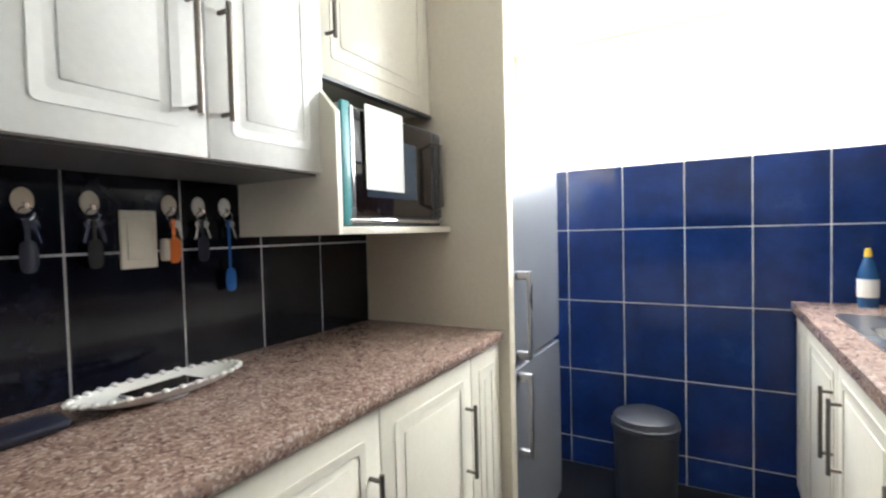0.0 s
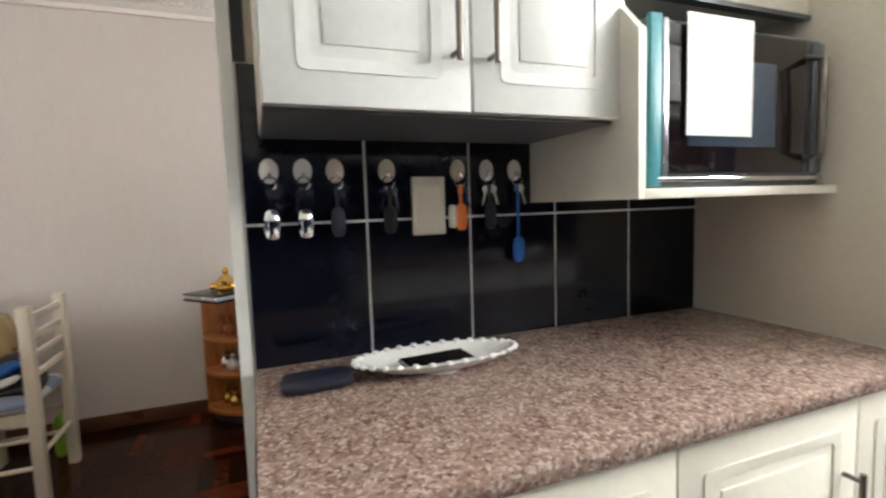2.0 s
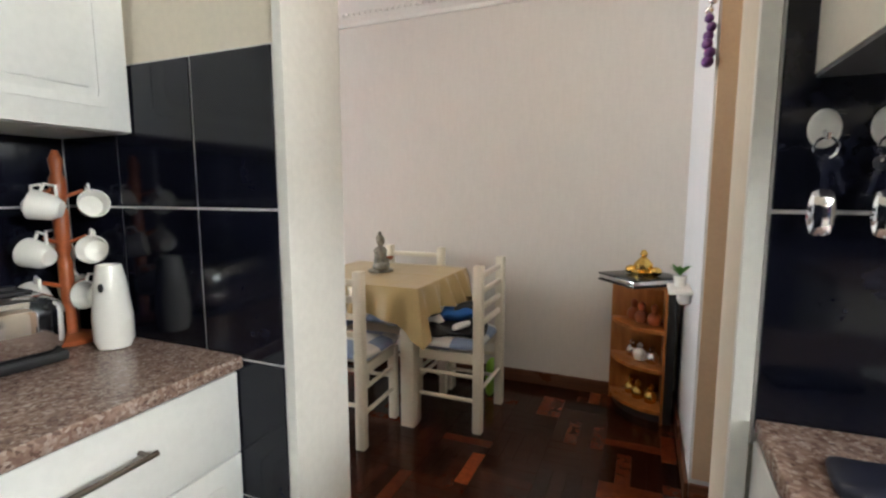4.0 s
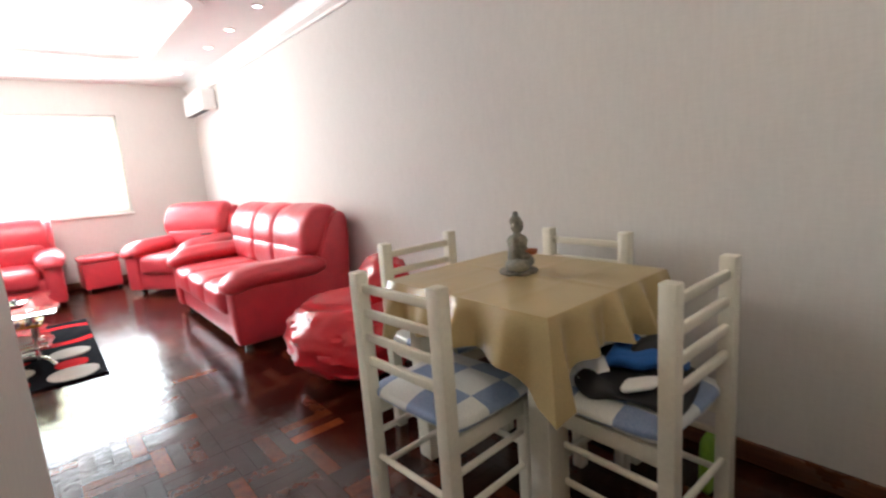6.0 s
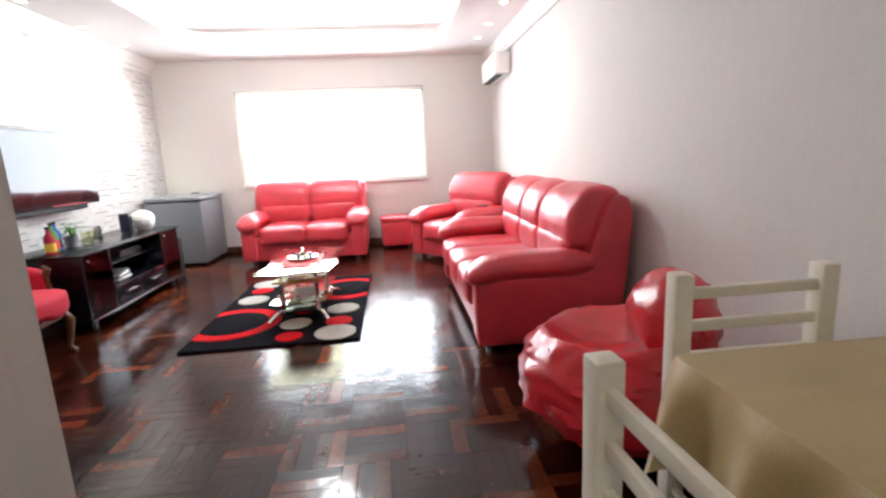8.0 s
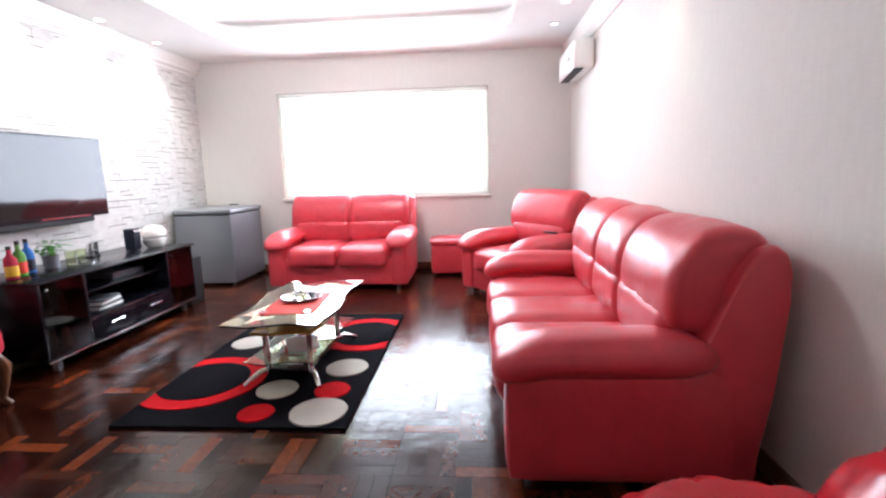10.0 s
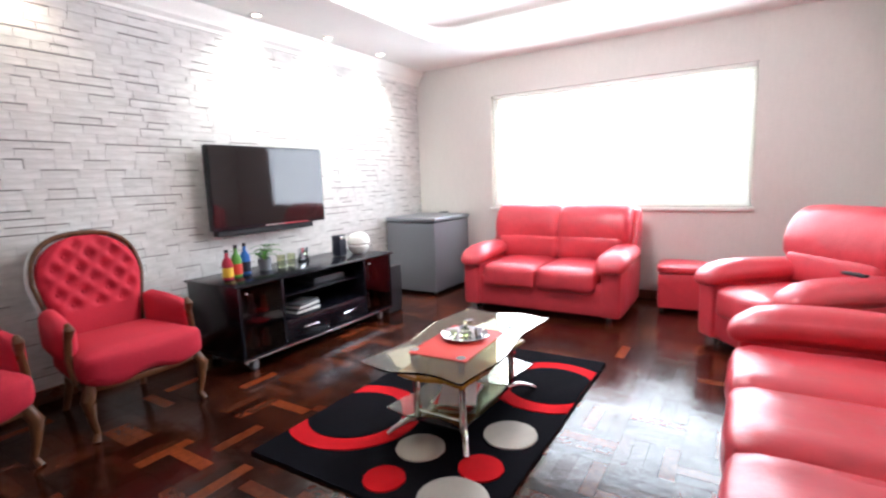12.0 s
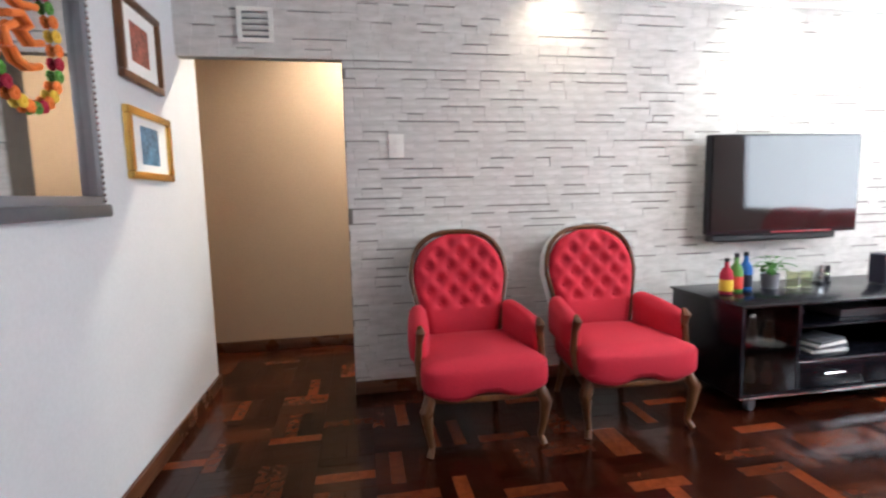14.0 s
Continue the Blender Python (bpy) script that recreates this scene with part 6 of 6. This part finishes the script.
for k in range(5):
    part("drainer_ridge", box(SX1 - 0.20, SX1 - 0.02, SY0 + 0.08 + k * 0.06, SY0 + 0.09 + k * 0.06, CT + 0.006, CT + 0.010, 0.002), M_STEEL, sk_)
part("tap", tube([(1.66, SK + 0.05, CT), (1.66, SK + 0.05, CT + 0.20), (1.66, SK + 0.10, CT + 0.25), (1.66, SK + 0.19, CT + 0.24), (1.66, SK + 0.21, CT + 0.20)], 0.011, 10), M_CHROME, sk_)
uc = thing("wall_cabinet", 0, 0, 0, 0, "white wall cabinet over the sink", "cabinet", "kitchen wall cabinets")
part("body", box(0.9, 2.385, SK + 0.001, SK + 0.28, 1.74, 2.45), M_CABW, uc, smooth=False)
for k in range(3):
    panel_door(0.495, 0.71, pose(2.385 - k * 0.495, SK + 0.30, 1.74, 0, 0, 180), M_CABW, uc)
bo = thing("soap_bottle", 2.30, SK + 0.36, CT, 0, "blue dish soap bottle with a yellow cap", "bottle")
part("bottle_body", lathe([(0.004, 0), (0.032, 0.0), (0.034, 0.02), (0.034, 0.13), (0.02, 0.18), (0.012, 0.20), (0.004, 0.20)], n=18), plain("blue_plastic", (0.03, 0.10, 0.25), 0.2), bo)
part("label_band", lathe([(0.0345, 0.04), (0.035, 0.042), (0.035, 0.11), (0.0345, 0.112)], n=18), M_PAPER, bo)
part("cap", lathe([(0.004, 0.2), (0.013, 0.2), (0.011, 0.23), (0.004, 0.235)], n=14), M_YELLOW, bo)
tw = thing("hand_towel", BW - 0.014, SK + 0.18, 1.62, 0, "dark red hand towel hanging from a chrome ring", "towel")
part("mount", ball(-0.012, 0, 0.05, 0.014, 0.035, 0.022), M_PORC, tw)
part("towel_ring", tube([(-0.03, 0.07 * math.cos(t / 20 * 2 * math.pi), -0.02 + 0.07 * math.sin(t / 20 * 2 * math.pi)) for t in range(21)], 0.004, 8), M_CHROME, tw)
part("towel_cloth", cushion(-0.045, -0.018, -0.065, 0.065, -0.45, -0.06, 0.012, 0.004, wrinkle=0.012, cuts=9), M_DRED, tw)

# run along the kitchen's west wall
CTW = 0.885
for k, (ya, yb) in enumerate(((0.68, KW - 0.016), (0.08, 0.68), (-0.52, 0.08))):
    u = thing("drawer_cabinet", 0, 0, 0, 0, "white kitchen cabinet with wide drawers", "cabinet", "kitchen drawer cabinets")
    part("body", box(KX + 0.001, -1.027, ya, yb, 0.10, CTW - 0.041), M_CABW, u, smooth=False)
    part("plinth", box(KX + 0.001, -1.075, ya, yb, 0, 0.10), M_BLACKM, u, smooth=False)
    z = 0.11
    for hh in (0.27, 0.255, 0.205):
        panel_door(yb - ya, hh, pose(-1.007, ya, z, 0, 0, 90), M_CABW, u, ((yb - ya) / 2 - 0.06, hh * 0.62, 0.19), False, "drawer")
        z += hh
solo("worktop", cushion(KX + 0.001, -0.985, -0.52, KW - 0.014, CTW - 0.04, CTW, 0.012, 0.0, cuts=3), M_GRANITE, "speckled brown worktop along the tiled wall", "worktop")
for k, (ya, yb) in enumerate(((0.62, KW - 0.016), (0.0, 0.62), (-0.6, 0.0))):
    u = thing("wall_cabinet", 0, 0, 0, 0, "white wall cabinet with a plain panelled door", "cabinet", "kitchen wall cabinets")
    part("body", box(KX + 0.001, -1.335, ya, yb, 1.41, 2.3), M_CABW, u, smooth=False)
    panel_door(yb - ya, 0.89, pose(-1.315, ya, 1.41, 0, 0, 90), M_CABW, u)
mt = thing("mug_tree", -1.47, 1.125, CTW, 0, "turned wooden mug tree hung with white cups", "mug tree")
part("foot", lathe([(0.004, 0), (0.06, 0), (0.062, 0.012), (0.03, 0.022), (0.004, 0.022)], n=20), M_TERRA, mt)
part("stem", lathe([(r_, 0.02 + (h_ - 0.02) * 1.16) for r_, h_ in ((0.014, 0.02), (0.016, 0.06), (0.012, 0.075), (0.016, 0.10), (0.016, 0.18), (0.012, 0.195), (0.017, 0.21), (0.017, 0.29), (0.012, 0.30), (0.018, 0.32), (0.018, 0.36), (0.012, 0.37), (0.016, 0.40), (0.006, 0.42))], n=16), M_TERRA, mt)
pegs = []
for j, z in enumerate((0.14, 0.25, 0.365)):
    for k in range(3):
        a_ = radians(k * 120 + 20 + j * 25)
        part("peg", tube([(0, 0, z), (0.05 * math.cos(a_), 0.05 * math.sin(a_), z + 0.02)], 0.005, 8), M_TERRA, mt)
        pegs.append((a_, z + 0.012))
cup = None
for a_, z in pegs:
    px, py = -1.47 + 0.066 * math.cos(a_), 1.125 + 0.066 * math.sin(a_)
    m_ = pose(px, py, CTW + z - 0.03, 0, 0, math.degrees(a_)) @ pose(0, 0, 0, 78, 0, 0)
    if cup is None:
        cup = thing("teacup", 0, 0, 0, 0, "white porcelain cup hanging by its handle", "cup", "cups on the mug tree")
        part("cup_body", lathe([(0.004, -0.03), (0.02, -0.03), (0.03, -0.015), (0.036, 0.03), (0.034, 0.03), (0.027, -0.012), (0.004, -0.025)], n=20), M_PORC, cup)
        part("cup_handle", tube([(-0.005, 0.030, 0.02), (-0.005, 0.052, 0.014), (-0.005, 0.052, -0.008), (-0.005, 0.028, -0.014)], 0.004, 8), M_PORC, cup)
        cup.matrix_world = m_
    else:
        copy_thing(cup, m_)
solo("white_vase", moved(lathe([(0.004, 0), (0.036, 0.0), (0.044, 0.02), (0.044, 0.08), (0.034, 0.17), (0.027, 0.205), (0.022, 0.206), (0.004, 0.195)], n=28), pose(-1.325, 1.14, CTW)), M_PORC, "tall tapered white porcelain freshener with a dark dot", "vase")
solo("dark_dot", moved(ball(0, 0, 0, 0.008, 0.005, 0.011, 10, 8), pose(-1.302, 1.103, CTW + 0.155)), M_BLACKM, "dark oval button of the white freshener", "button")
to = thing("toaster", -1.42, 0.90, CTW, -6, "polished chrome toaster with rounded ends", "toaster")
part("shell", cushion(-0.10, 0.10, -0.17, 0.15, 0.015, 0.16, 0.045, 0.006), M_CHROME, to)
part("base", cushion(-0.095, 0.095, -0.165, 0.145, 0.0, 0.03, 0.012, 0.0, cuts=3), M_BLACKM, to)
for xx in (-0.04, 0.04):
    part("slot", box(xx - 0.014, xx + 0.014, -0.12, 0.10, 0.163, 0.168), M_BLACKM, to, smooth=False)
part("lever", box(-0.01, 0.01, 0.148, 0.17, 0.09, 0.11, 0.003), M_BLACKM, to)


# ---- wall tiles, stone strips and parquet: single pieces ----
def tile(sx, sy, sz):
    return box(-sx / 2, sx / 2, -sy / 2, sy / 2, -sz / 2, sz / 2, bev=0.0)


def tile_wall(parent, axis, wall, u_lines, z_lines, material, sign, skip=lambda u, z: False):
    cache = {}
    for a_, b_ in zip(u_lines, u_lines[1:]):
        for c_, d_ in zip(z_lines, z_lines[1:]):
            if skip((a_ + b_) / 2, (c_ + d_) / 2):
                continue
            su, sz = b_ - a_ - 0.006, d_ - c_ - 0.006
            key = (round(su, 4), round(sz, 4))
            if key not in cache:
                cache[key] = mesh_of("tile", box(-su / 2, su / 2, -0.004, 0.004, -sz / 2, sz / 2, 0.0015, 1) if axis == "y" else box(-0.004, 0.004, -su / 2, su / 2, -sz / 2, sz / 2, 0.0015, 1), material, False)
            o = new("tile", cache[key])
            o.parent = parent
            p, q = (a_ + b_) / 2, (c_ + d_) / 2
            o.location = (p, wall + sign * 0.010, q) if axis == "y" else (wall + sign * 0.010, p, q)


bm = box(0.045, 1.349, KW - 0.010, KW - 0.001, CT - 0.05, 1.58)
k1 = structure("wall_tiling_right", bm, M_GROUT, "glossy black wall tiles with pale grout above the worktop")
tile_wall(k1, "y", KW, [0.045, 0.31, 0.575, 0.83, 1.085, 1.347], [0.90, 1.238, 1.58], M_BLACKT, -1)
k2 = structure("wall_tiling_left", box(KX + 0.012, -0.864, KW - 0.010, KW - 0.001, 0, 1.58), M_GROUT, "glossy black wall tiles with pale grout beside the doorway")
tile_wall(k2, "y", KW, [KX + 0.012, -1.385, -1.11, -0.865], [0.0, 0.165, 0.515, 0.868, 1.227, 1.58], M_BLACKT, -1)
k3 = structure("wall_tiling_west", box(KX + 0.001, KX + 0.010, -0.52, KW - 0.012, CTW - 0.05, 1.58), M_GROUT, "glossy black wall tiles along the west worktop")
tile_wall(k3, "x", KX, [-0.44, -0.16, 0.12, 0.40, 0.68, 0.955, KW - 0.013], [0.868, 1.227, 1.58], M_BLACKT, 1)
bm = bmesh.new()
add_box(bm, BW - 0.010, BW - 0.001, SK, KW, 0, 1.58)
add_box(bm, BW - 0.010, BW - 0.001, SK, KY0, 1.58, 1.80)
k4 = structure("wall_tiling_east", bm, M_GROUT, "glossy deep blue wall tiles below the kitchen window")
ul = [SK, -0.71, -0.43, -0.15, 0.125, 0.405, 0.685, 0.965, 1.236]
tile_wall(k4, "x", BW, ul, [0.0, 0.145, 0.515, 0.887, 1.26, 1.58], M_BLUET, -1)
tile_wall(k4, "x", BW, [SK, -0.64], [1.58, 1.70, 1.80], M_BLUET, -1)

rng = random.Random(21)
strips = []
z = 0.0
row = 0
while z < 2.42:
    h = rng.choice((0.045, 0.055, 0.06))
    x = WW + rng.uniform(-0.2, 0)
    while x < MW:
        ln = rng.choice((0.09, 0.12, 0.15, 0.19))
        x0, x1 = max(x, WW + 0.001), min(x + ln, -2.772 if z + h / 2 < 2.02 else MW - 0.001)
        if x1 - x0 > 0.03:
            gap = 0.009 if rng.random() < 0.30 else 0.001
            d_ = rng.choice((0.012, 0.013, 0.014, 0.015))
            sx = round((x1 - x0 - 0.0015) * 200) / 200 if x1 - x0 == ln else x1 - x0 - 0.0015
            strips.append(((x0 + x1) / 2, TW - 0.012 + d_ / 2, z + h / 2 - gap / 2, sx, d_, h - gap))
        x += ln
    z += h
pieces("stone", wall_stone, block, strips, M_STONE, lambda p: -4.6 < p[0] < -2.7 and 0.9 < p[2] < 2.1, "stone_field", M_STONE2)

blocks = []
L_, B_, G_ = 0.26, 0.065, 0.0016
x = -8.06
i = 0
while x < 1.55:
    y, j = -2.2, 0
    while y < 3.44:
        cx, cy = x + L_ / 2, y + L_ / 2
        inside = (cy > KN - 0.13 and cx < 1.0) or (cx < MW + 0.13 and cy > -2.35) or (cy < TW - 0.1 and cx < -1.0)
        if inside:
            for k in range(4):
                if (i + j) % 2:
                    blocks.append((cx, y + B_ * (k + 0.5), -0.006, L_ - G_, B_ - G_, 0.012))
                else:
                    blocks.append((x + B_ * (k + 0.5), cy, -0.006, B_ - G_, L_ - G_, 0.012))
        y += L_
        j += 1
    x += L_
    i += 1
pieces("parquet_block", floor, block, blocks, M_PARQ, lambda p: -4.3 < p[0] < -1.9 and -0.6 < p[1] < 1.55, "parquet_field", M_PARQ2, 0.006)
